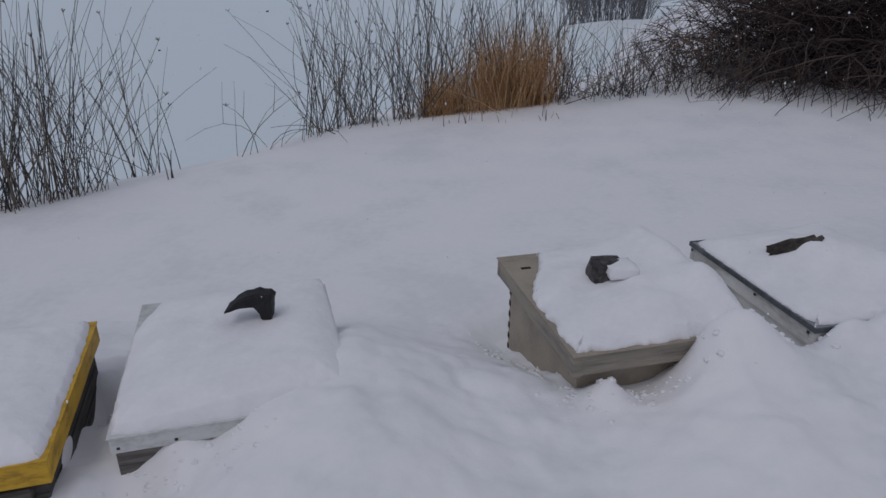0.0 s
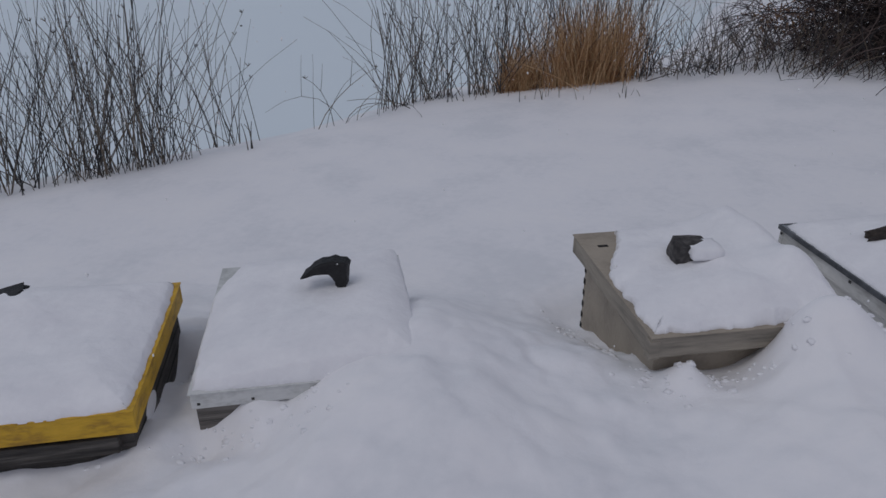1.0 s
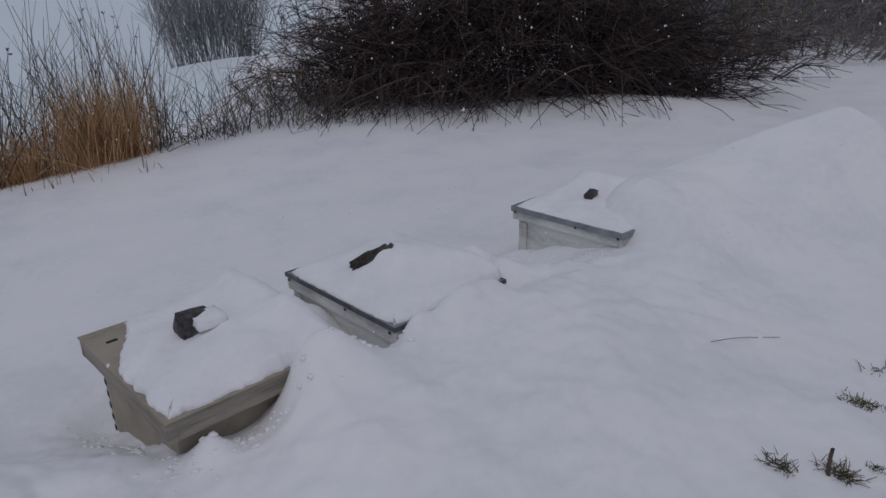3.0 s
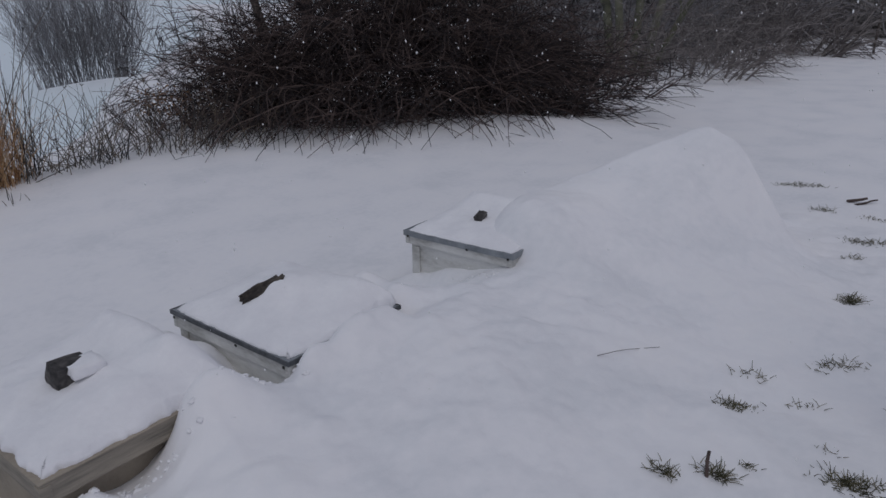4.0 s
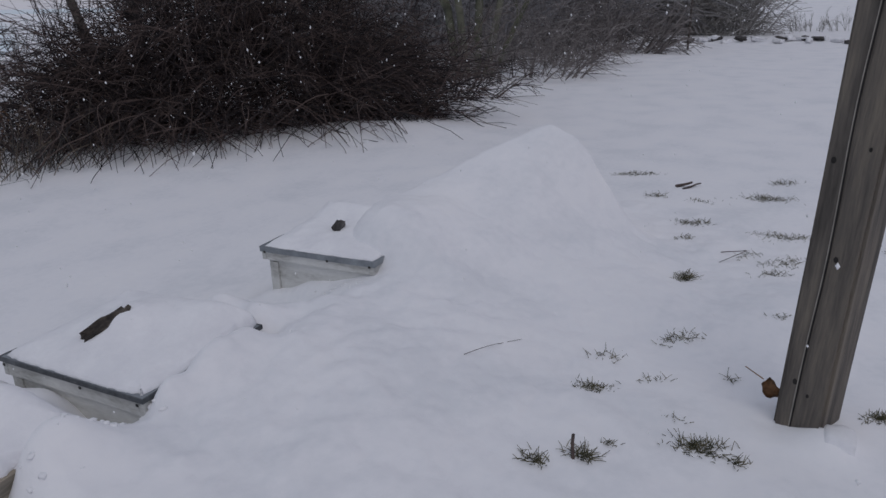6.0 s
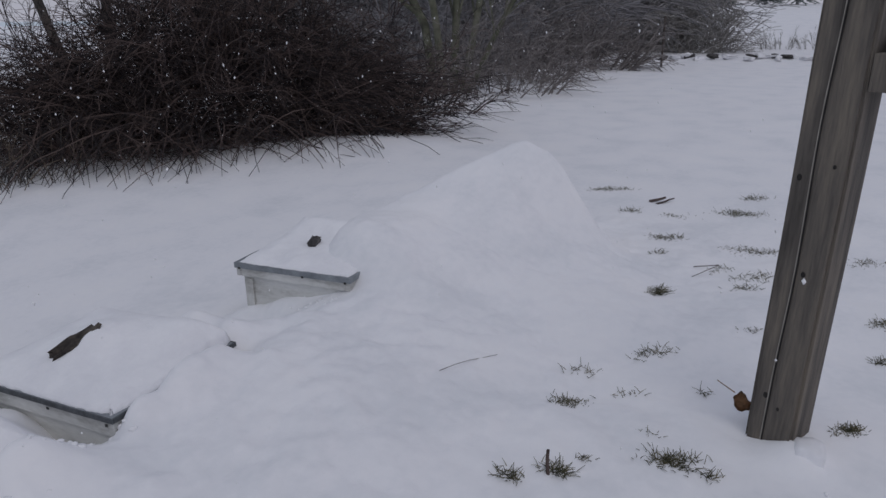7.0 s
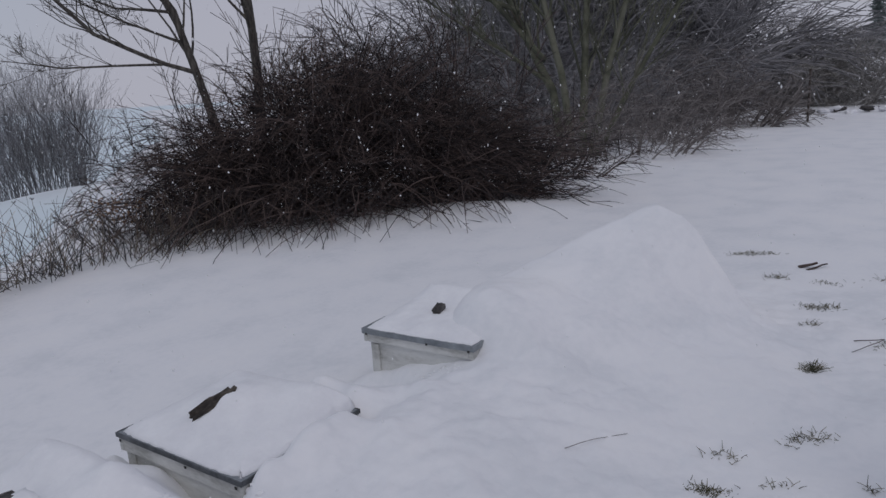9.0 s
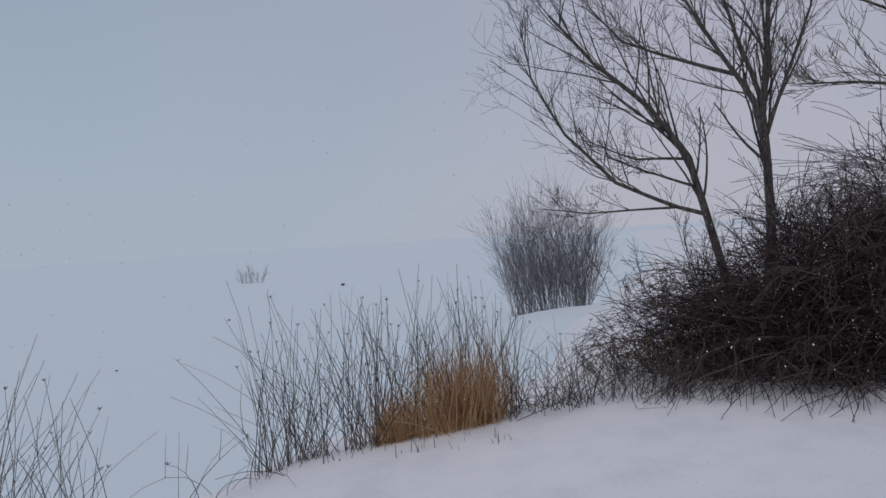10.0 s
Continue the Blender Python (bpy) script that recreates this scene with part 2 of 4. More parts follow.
def ground_height(x, y):
    x, y = np.asarray(x, float), np.asarray(y, float)
    far = np.hypot(x, y)
    # open field behind the hives, the trodden lawn beside them
    field = -0.16 + 0.035 * np.clip(x, -3, 5) + 0.04 * np.clip(x, -1.2, 1) * smooth01(4, 5.5, y)
    z = field + (0.0 - field) * np.maximum(smooth01(2.3, 1.3, y), smooth01(3.6, 6.5, x))
    z = z + 0.008 * fractal(x, y, 0.7, 1) * smooth01(14, 5, far)
    # the shore drops to the frozen lake
    shore = np.interp(x, [-60, -6, -3.2, -2, -1, 0.8, 1.4, 2.0, 3.0, 5, 9, 20, 60], [-60, 0.6, 3.5, 4.7, 6.2, 6.9, 7.5, 8.8, 12.5, 15.5, 25, 60, 200])
    z = z - 1.1 * smooth01(0.0, 4.5, y - shore) - 0.12 * smooth01(-1.0, 0.4, y - shore)
    z = z + bump(x, y, 4.2, 19.0, 0.58, 2.6, 1.1)
    z = z + bump(x, y, 4.9, 5.0, 0.09, 0.7, 0.35, -35) + bump(x, y, 20.4, 5.2, 0.14, 3.0, 0.5, -74)
    # hill far behind the lawn
    az = np.degrees(np.arctan2(x, y))
    z = z + 2.0 * smooth01(26, 75, far) * smooth01(58, 70, az) * smooth01(130, 110, az)
    # drift thrown up along the fronts of the hives, growing into a heap
    crest_y = np.interp(x, [-1.4, -0.6, -0.2, 0.4, 0.75, 1.1, 1.6, 2.0, 2.3, 2.55, 2.95, 3.33, 3.6, 4.2], [0.95, 1.14, 1.16, 1.22, 1.46, 1.52, 1.68, 1.82, 2.06, 2.26, 2.24, 2.1, 1.92, 1.85])
    crest_z = np.interp(x, [-1.5, -1.0, -0.62, -0.4, -0.1, 0.2, 0.42, 0.6, 0.8, 1.15, 1.6, 2.0, 2.25, 2.55, 2.95, 3.33, 3.58], [-0.06, -0.05, -0.03, 0.07, 0.05, 0.03, 0.02, 0.06, 0.14, 0.12, 0.16, 0.13, 0.19, 0.26, 0.355, 0.49, 0.62])
    crest_z = crest_z * np.exp(-0.5 * (np.maximum(x - 3.56 + 0.03 * fractal(x, y, 9, 8), 0) / 0.11) ** 2)
    d = y - crest_y
    south = np.interp(x, [-1, 1, 2, 2.9, 3.25, 3.58], [0.35, 0.42, 0.55, 0.55, 0.46, 0.27])
    north = np.interp(x, [-1, 0.3, 1, 2.2, 3], [0.2, 0.16, 0.2, 0.22, 0.17])
    z = z + np.maximum(crest_z - np.minimum(z, 0.0), 0) * np.exp(-0.5 * (d / np.where(d < 0, south, north)) ** 2)
    # snow packed against the hives and between them
    z = z + bump(x, y, -0.2, 1.5, 0.09, 0.14, 0.3, 18)
    z = z + bump(x, y, 0.82, 1.64, 0.065, 0.11, 0.09, 14)
    z = z + bump(x, y, 0.84, 1.98, 0.20, 0.10, 0.20, 15)
    z = z + bump(x, y, 1.70, 2.12, 0.13, 0.12, 0.22, 15)
    z = z + smooth01(2.2, 2.34, x + 0.3 * (y - 1.9)) * bump(x, y, 2.44, 2.04, 0.13, 0.2, 0.2, 15)
    z = z - bump(x, y, -1.2, 1.02, 0.10, 0.3, 0.12, 12)
    # heaps and hollows by the yellow and the white hive
    for px, py, amp, wide in ((-0.66, 1.3, 0.061, 0.07), (-1.02, 1.59, -0.11, 0.08), (-0.95, 1.38, -0.073, 0.08), (-0.68, 1.21, -0.061, 0.06), (-0.77, 1.24, -0.05, 0.06)):
        z = z + bump(x, y, px, py, amp, wide, wide)
    # heaps and hollows between the white hive and the beige one
    for px, py, amp, wide in ((0.27, 1.99, -0.031, 0.075), (0.22, 2.16, -0.073, 0.08), (-0.4, 1.37, 0.05, 0.08), (-0.21, 1.6, 0.04, 0.09), (-0.26, 1.8, 0.055, 0.14), (-0.33, 2.02, 0.06, 0.15), (0.03, 1.7, 0.03, 0.14)):
        z = z + bump(x, y, px, py, amp, wide, wide)
    # heaps and hollows round the beige hive
    for px, py, amp, wide in ((0.32, 1.85, -0.029, 0.075), (0.46, 1.57, 0.065, 0.04), (0.6, 1.62, -0.027, 0.05), (0.78, 2.3, 0.184, 0.09), (0.77, 1.66, 0.055, 0.05), (0.85, 1.68, 0.06, 0.06)):
        z = z + bump(x, y, px, py, amp, wide, wide)
    # heaps and hollows between the beige and the metal-lidded hive
    for px, py, amp, wide in ((0.9, 2.42, 0.127, 0.055), (0.93, 2.3, 0.062, 0.055), (0.96, 2.19, 0.077, 0.055), (0.98, 2.12, 0.08, 0.055), (1.01, 2.04, 0.047, 0.055), (0.86, 2.02, 0.065, 0.08), (0.88, 2.2, 0.053, 0.06), (0.93, 1.88, 0.029, 0.06)):
        z = z + bump(x, y, px, py, amp, wide, wide)
    # heaps and hollows from the metal-lidded hive to the last one
    for px, py, amp, wide in ((2.01, 2.45, 0.056, 0.07), (2.04, 2.35, 0.059, 0.07), (2.08, 2.23, 0.073, 0.07), (2.15, 2.01, -0.039, 0.07), (1.18, 1.73, 0.096, 0.05), (1.13, 1.69, 0.04, 0.035), (1.32, 1.77, 0.127, 0.07), (1.45, 1.81, 0.097, 0.07), (1.53, 1.83, 0.047, 0.045), (1.6, 1.86, -0.052, 0.045), (1.64, 2.0, 0.075, 0.06), (1.75, 1.85, -0.05, 0.08), (1.6, 2.2, 0.165, 0.09), (1.9, 2.1, 0.029, 0.1)):
        z = z + bump(x, y, px, py, amp, wide, wide)
    # lumps where snow was shovelled, fine unevenness near the path
    near = np.exp(-0.5 * ((y - 1.5) / 0.55) ** 2) * smooth01(5.0, 3.6, x) * smooth01(-3, -1.5, x)
    z = z + near * (0.028 * fractal(x, y, 4.2, 2) + 0.016 * np.abs(fractal(x, y, 11, 3)) + 0.0048 * fractal(x, y, 36, 6))
    lawn = smooth01(1.2, 1.8, x) * smooth01(1.6, 0.9, y) * smooth01(8, 5, far)
    z = z + lawn * (0.014 * fractal(x, y, 6.0, 4) + 0.006 * fractal(x, y, 16, 5))
    # small snow collar round the foot of the post
    z = z + bump(x, y, 2.33, 0.2, 0.05, 0.05, 0.05) + bump(x, y, 2.5, 0.28, 0.03, 0.12, 0.12)
    return z


def height(x, y):
    return float(ground_height(np.array([x]), np.array([y]))[0])


def axis(lo, hi, step, reach, grow=1.09):
    mid = list(np.arange(lo, hi, step))
    out, s, v = [], step, hi
    while v < reach:
        out.append(v)
        s *= grow
        v += s
    out.append(reach)
    back, s, v = [], step, lo
    while v > -reach:
        s *= grow
        v -= s
        back.append(max(v, -reach))
    return np.array(back[::-1] + mid + out)


gx, gy = axis(-1.6, 4.3, 0.013, 2500, 1.08), axis(0.4, 2.8, 0.013, 2500, 1.08)
GX, GY = np.meshgrid(gx, gy)
GZ = ground_height(GX, GY)
nx, ny = len(gx), len(gy)
idx = np.arange(nx * ny).reshape(ny, nx)
quads = np.stack([idx[:-1, :-1], idx[:-1, 1:], idx[1:, 1:], idx[1:, :-1]], -1).reshape(-1, 4)
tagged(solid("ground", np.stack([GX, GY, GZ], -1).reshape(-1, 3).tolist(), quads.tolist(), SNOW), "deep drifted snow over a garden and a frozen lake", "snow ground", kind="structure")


# ---- things ----
def rig(name, x, y, z, turn, label, category, group=""):
    ob = new(name)
    ob.empty_display_size = 0.1
    ob.matrix_world = pose(x, y, z, 0, 0, turn)
    return tagged(ob, label, category, group)


def beehive(corner, turn, w, d, top, rim, label, rim_mat, body_mat, sheet_mat, edge_mat=None, lip=0.0, inset=0.035, right_corner=False, tall=0.5, sheet=True):
    """A hive: box body, lid with four rim boards and a top sheet. corner: the lid's front corner on its left (or right)."""
    c, s = math.cos(radians(turn)), math.sin(radians(turn))
    ux = -w / 2 if right_corner else w / 2
    cx, cy = corner[0] + c * ux - s * d / 2, corner[1] + s * ux + c * d / 2
    hive = rig("beehive", cx, cy, top - tall, turn, label, "beehive", "row of hives")
    a, b, t = w / 2, d / 2, 0.022
    body = part("body", box(-a + inset, a - inset, -b + inset * 1.3, b - inset * 1.3, 0, tall - rim + 0.01, 0.003), body_mat, hive)
    lid = part("lid", box(-a + t, a - t, -b + t, b - t, tall - 0.02, tall - 0.006, 0.002), sheet_mat, hive)
    part("rim_board", box(-a, a, -b, -b + t, tall - rim, tall - 0.003, 0.004, 0.0015, 1), rim_mat, lid)
    part("rim_board", box(-a, a, b - t, b, tall - rim, tall - 0.003, 0.004, 0.0015, 2), rim_mat, lid)
    part("rim_board", box(-a + 0.001, -a + t, -b + t, b - t, tall - rim, tall - 0.004, 0.004, 0.0015, 3), rim_mat, lid)
    part("rim_board", box(a - t, a - 0.001, -b + t, b - t, tall - rim, tall - 0.004, 0.004, 0.0015, 4), rim_mat, lid)
    if sheet:
        part("top_sheet", box(-a - 0.003, a + 0.003, -b - 0.003, b + 0.003, tall - 0.003, tall + 0.001, 0.001), sheet_mat, lid)
    if edge_mat:
        for x0, x1, y0, y1 in ((-a - 0.006, -a - 0.001, -b - 0.006, b + 0.006), (a + 0.001, a + 0.006, -b - 0.006, b + 0.006), (-a, a, -b - 0.006, -b - 0.001), (-a, a, b + 0.001, b + 0.006)):
            part("folded_edge", box(x0, x1, y0, y1, tall - lip, tall + 0.003, 0.001, 0.0012, 5), edge_mat, lid, "dark folded sheet edge")
    HIVES[hive.name] = (hive, w, d, tall)
    return hive


def snow_layer(hive, x0, x1, y0, y1, thick, label, seed, lean=0.0, corner_cut=0.0, slump=0.0, wavy=0.006, shoulder=0.13, edge_high=0.3, humps=(), cut_from=-0.5):
    """Snow lying on a lid, over the stretch x0..x1, y0..y1 of its top (in the hive's own axes); humps: (x, y, height, width) in the place's axes."""
    h, w, d, tall = HIVES[hive.name]
    n = 90
    g = np.sin(np.linspace(-1, 1, n) * math.pi / 2)
    u, v = np.meshgrid(g, g)
    e = np.maximum(np.abs(u), np.abs(v))
    k = 1 - 0.03 * (np.minimum(np.abs(u), np.abs(v)) / np.maximum(e, 1e-6)) ** 6 * e
    hx, hy = (x1 - x0) / 2, (y1 - y0) / 2
    px, py = (x0 + x1) / 2 + u * k * hx, (y0 + y1) / 2 + v * k * hy
    if corner_cut:
        px = px + corner_cut * smooth01(cut_from, 1.0, v) * np.clip(-u, 0, 1) ** 2
    # crumbling outline
    crumb = wavy * (fractal(px, py, 22, seed) + 0.7 * fractal(px, py, 70, seed + 5)) * smooth01(0.8, 1, e)
    px = px - np.sign(u) * np.where(np.abs(u) >= np.abs(v), np.abs(crumb), 0)
    py = py - np.sign(v) * np.where(np.abs(v) > np.abs(u), np.abs(crumb), 0)
    rim = np.minimum((1 - np.abs(u)) * hx, (1 - np.abs(v)) * hy)
    fall = np.clip(1 - (1 - np.clip(rim / shoulder, 0, 1)) ** 2, 0, 1)
    steep = np.sqrt(np.clip(rim / 0.012, 0, 1))
    hz = thick * (edge_high * steep + (1 - edge_high) * fall) * (1 + lean * u)
    hz = hz + slump * smooth01(0.2, 1.0, u) * fall
    inv = h.matrix_world.inverted()
    for wx, wy, amp, width in humps:
        c = inv @ Vector((wx, wy, 0))
        hz = hz + steep * amp * np.exp(-0.5 * ((px - c.x) ** 2 + (py - c.y) ** 2) / width ** 2)
    hz = hz + fall * (0.006 * fractal(px, py, 8, seed + 1) + 0.003 * fractal(px, py, 24, seed + 2)) + steep * 0.0015 * fractal(px, py, 75, seed + 3)
    hz = np.where(e > 0.9999, -0.003, np.maximum(hz, 0.001))
    verts = np.stack([px, py, hz + tall + 0.001], -1).reshape(-1, 3)
    ii = np.arange(n * n).reshape(n, n)
    q = np.stack([ii[:-1, :-1], ii[:-1, 1:], ii[1:, 1:], ii[1:, :-1]], -1).reshape(-1, 4).tolist()
    ob = solid("snow_layer", verts.tolist(), q, SNOW_LOOSE)
    ob.matrix_world = h.matrix_world
    return tagged(ob, label, "snow", "snow on the hives")


def shard(name, x, y, z, sx, sy, sz, mat, seed, label, category, turn=(0, 0, 0), cuts=3, rough=0.25):
    """A broken stone: a cut and dented block."""
    bm = bmesh.new()
    bmesh.ops.create_cube(bm, size=1.0)
    bmesh.ops.subdivide_edges(bm, edges=bm.edges[:], cuts=cuts, use_grid_fill=True)
    for v in bm.verts:
        v.co = v.co.lerp(v.co.normalized() * 0.62, 0.25) + rough * 0.35 * Vector(noise.noise_vector(v.co * 2.3 + Vector((seed * 3.1, seed, 0))))
        v.co += rough * 0.12 * Vector(noise.noise_vector(v.co * 7 + Vector((seed, 0, seed))))
        v.co = Vector((v.co.x * sx, v.co.y * sy, v.co.z * sz))
    ob = part(name, bm, mat, smooth=mat is SNOW_LOOSE)
    ob.matrix_world = pose(x, y, z, *turn)
    return tagged(ob, label, category)


yellow_hive = beehive((-0.876, 1.16), 18.2, 0.60, 0.652, 0.08, 0.068, "yellow-rimmed wooden beehive with dark weathered body, snow on its lid", YELLOW, DARK_WOOD, YELLOW, right_corner=True, inset=0.02)
white_hive = beehive((-0.787, 1.261), 17.8, 0.60, 0.70, 0.06, 0.048, "white-painted beehive with grey weathered body, half buried in a drift", WHITE, GREY_WOOD, WHITE, inset=0.008)
tan_hive = beehive((0.376, 1.566), 16.8, 0.53, 0.665, 0.137, 0.066, "beige-painted wooden beehive with worn lid, standing in deep snow", BEIGE_WORN, BEIGE, BEIGE, inset=0.036)
tin_hive = beehive((1.095, 1.737), 16.2, 0.53, 0.65, 0.146, 0.065, "pale beehive with a sheet-metal lid, mostly buried in snow", WHITE_DIRTY, WHITE_DIRTY, TIN, TIN_DARK, 0.014, inset=0.012)
end_hive = beehive((2.183, 1.90), 18.0, 0.52, 0.576, 0.21, 0.06, "white wooden beehive with a zinc-edged lid, sunk in a snow heap", WHITE_DIRTY, WHITE_DIRTY, TIN, TIN, 0.022, inset=0.018)

scene.view_layers[0].update()
snow_layer(yellow_hive, -0.30, 0.296, -0.33, 0.322, 0.05, "smooth layer of snow on the yellow hive's lid", 1, corner_cut=0.14, cut_from=0.4, wavy=0.005, humps=((-1.40, 1.47, 0.035, 0.10),))
snow_layer(white_hive, -0.303, 0.305, -0.349, 0.345, 0.06, "thick snow layer on the white hive's lid", 2, lean=0.2, corner_cut=0.06, cut_from=0.3, wavy=0.004, edge_high=0.4, humps=((-0.45, 1.42, 0.03, 0.15), (-0.38, 1.7, 0.025, 0.12)))
snow_layer(tan_hive, -0.262, 0.31, -0.328, 0.32, 0.05, "lumpy snow heaped on the beige hive's lid", 3, lean=0.3, corner_cut=0.13, cut_from=-0.1, slump=0.03, wavy=0.012, edge_high=0.45, humps=((0.60, 1.90, 0.04, 0.08), (0.80, 1.88, 0.06, 0.07), (0.74, 2.1, 0.045, 0.08), (0.66, 1.75, 0.035, 0.05), (0.52, 1.78, 0.02, 0.05), (0.68, 2.25, 0.03, 0.06), (0.42, 2.0, 0.02, 0.05)))
snow_layer(tin_hive, -0.263, 0.28, -0.32, 0.322, 0.05, "deep snow on the metal-lidded hive", 4, lean=0.4, slump=0.02, humps=((1.27, 2.15, 0.065, 0.085), (1.45, 1.98, 0.03, 0.1)))
snow_layer(end_hive, -0.257, 0.27, -0.284, 0.283, 0.05, "deep snow on the last hive's lid", 5, lean=0.7, slump=0.05)


# ---- twigs, reeds and trees ----
class Sticks:
    """Collects thin tapered rods into one mesh."""

    def __init__(self, seed):
        self.v, self.f, self.r = [], [], random.Random(seed)

    def rod(self, pts, r0, r1, sides=3):
        n = len(pts)
        ax = Vector(pts[-1]) - Vector(pts[0])
        if ax.length < 1e-6:
            return
        side = ax.orthogonal().normalized()
        other = ax.normalized().cross(side)
        base = len(self.v)
        ring = [side * math.cos(2 * math.pi * k / sides) + other * math.sin(2 * math.pi * k / sides) for k in range(sides)]
        for i, p in enumerate(pts):
            r = r0 + (r1 - r0) * i / (n - 1)
            for o in ring:
                self.v.append((p[0] + o.x * r, p[1] + o.y * r, p[2] + o.z * r))
        for i in range(n - 1):
            a = base + i * sides
            for k in range(sides):
                m = (k + 1) % sides
                self.f.append((a + k, a + m, a + sides + m, a + sides + k))

    def bent(self, p, d, length, segs, wander, pull):
        """Points of a twig from p along d that wanders, and bends by pull (a vector) as it goes."""
        p, d = Vector(p), Vector(d).normalized()
        pts, step = [p.copy()], length / segs
        for _ in range(segs):
            d = (d + wander * Vector((self.r.uniform(-1, 1), self.r.uniform(-1, 1), self.r.uniform(-1, 1))) + Vector(pull) / segs).normalized()
            p = p + d * step
            pts.append(p.copy())
        return pts

    def grow(self, p, d, length, r, depth, spread=0.7, wander=0.12, pull=(0, 0, 0.25), kids=5, thin=0.55, least=0.0025):
        pts = self.bent(p, d, length, 6 if depth > 1 else 4, wander, pull)
        self.rod(pts, r, max(least, r * 0.35), 5 if r > 0.02 else 3)
        if depth <= 0:
            return
        for i in range(kids):
            t = self.r.uniform(0.25, 0.98)
            k = min(int(t * (len(pts) - 1)), len(pts) - 2)
            q = pts[k].lerp(pts[k + 1], t * (len(pts) - 1) - k)
            along = (pts[k + 1] - pts[k]).normalized()
            out = Vector((self.r.uniform(-1, 1), self.r.uniform(-1, 1), self.r.uniform(-0.7, 1))).normalized()
            self.grow(q, along + out * spread, length * self.r.uniform(0.35, 0.62), max(least, r * thin * self.r.uniform(0.6, 1.0) * (1.1 - 0.5 * t)), depth - 1, spread, wander, pull, kids, thin, least)

    def done(self, name, mat, parent=None, label="", smooth=False):
        return solid(name, self.v, self.f, mat, parent, label, smooth)


def reed_clump(label, spots, height_range, count, mat, seed, lean=0.16, radius=0.0035, cross=0.15, heads=0.15, spread=0.16, curve=0.25):
    """Dry stalks rising in tufts from the snow at the given spots."""
    s = Sticks(seed)
    for i in range(count):
        cx, cy = spots[s.r.randrange(len(spots))]
        x, y = cx + s.r.gauss(0, spread), cy + s.r.gauss(0, spread)
        z = height(x, y) - 0.03
        h = s.r.uniform(*height_range) * s.r.uniform(0.6, 1.0)
        k = 3.2 if s.r.random() < cross else 1.0
        d = Vector((s.r.gauss(0, lean * k), s.r.gauss(0, lean * k), 1))
        pts = s.bent((x, y, z), d, h, 5, 0.05, (s.r.gauss(0, curve), s.r.gauss(0, curve), -abs(s.r.gauss(0, curve))))
        r = radius * s.r.uniform(0.6, 1.4)
        s.rod(pts, r, r * 0.45)
        if s.r.random() < 0.35:
            q = pts[s.r.choice((2, 3))]
            s.rod(s.bent(q, d + Vector((s.r.uniform(-0.6, 0.6), s.r.uniform(-0.6, 0.6), 0.3)), h * s.r.uniform(0.2, 0.4), 3, 0.08, (0, 0, 0)), r * 0.7, r * 0.35)
        if s.r.random() < heads:
            for _ in range(5):
                s.rod(s.bent(pts[-1], Vector((s.r.uniform(-1, 1), s.r.uniform(-1, 1), 0.8)), 0.025, 2, 0.1, (0, 0, 0)), r * 0.6, r * 0.5)
    ob = s.done("reed_clump", mat)
    return tagged(ob, label, "dry reeds", kind="stuff")


def line(x0, y0, x1, y1, n, seed, jitter=0.12):
    r = random.Random(seed)
    return [(x0 + (x1 - x0) * (i + 0.5) / n + r.uniform(-jitter, jitter), y0 + (y1 - y0) * (i + 0.5) / n + r.uniform(-jitter, jitter)) for i in range(n)]


reed_clump("tall dark dry stalks standing in snow by the shore", line(-3.5, 3.28, -2.45, 4.02, 6, 1, 0.08) + line(-3.7, 3.8, -2.75, 4.3, 5, 2, 0.12) + [(-2.42, 4.0), (-2.42, 4.0), (-2.7, 3.8)], (1.0, 1.65), 290, REED, 11, lean=0.13, spread=0.10, radius=0.0034, cross=0.3)
reed_clump("thinner dry stalks at the edge of the tall reeds", line(-2.62, 4.4, -2.25, 4.85, 4, 3, 0.08), (0.7, 1.3), 26, REED, 12, lean=0.14, cross=0.25, spread=0.1)
reed_clump("a few bent dry stalks in open snow", line(-1.75, 5.1, -1.3, 5.45, 4, 4), (0.6, 1.1), 16, REED, 13, lean=0.18, curve=0.9, spread=0.1)
reed_clump("two short broken twigs in the snow", [(-1.86, 4.16), (-1.86, 4.17)], (0.28, 0.32), 3, REED, 14, lean=0.07, cross=0, heads=0, spread=0.025, radius=0.006)
reed_clump("tangled dark dry stalks on the snowy bank", line(-1.35, 5.75, -0.25, 6.05, 7, 5, 0.08), (0.9, 1.75), 170, REED, 15, lean=0.17, cross=0.35, spread=0.08)
reed_clump("low tuft of tawny dry grass", line(-0.32, 5.92, -0.02, 6.0, 4, 6, 0.04), (0.25, 0.62), 520, STRAW, 16, lean=0.2, spread=0.075, radius=0.0023, heads=0, curve=0.35)
reed_clump("tall tuft of tawny dry grass", line(0.12, 5.98, 0.72, 6.1, 6, 7, 0.04), (0.35, 0.95), 1150, STRAW, 17, lean=0.15, spread=0.09, radius=0.0023, heads=0, curve=0.3)
reed_clump("tall thin stalks rising through the tawny grass", line(-0.4, 6.1, 0.95, 6.3, 8, 8, 0.06), (0.95, 1.7), 170, REED, 18, lean=0.11, spread=0.09, cross=0.2)
reed_clump("leaning dark twigs beside the tawny grass", line(0.8, 6.1, 1.75, 6.35, 8, 9, 0.08), (0.5, 1.05), 170, REED, 19, lean=0.30, cross=0.4, spread=0.1, curve=0.5)
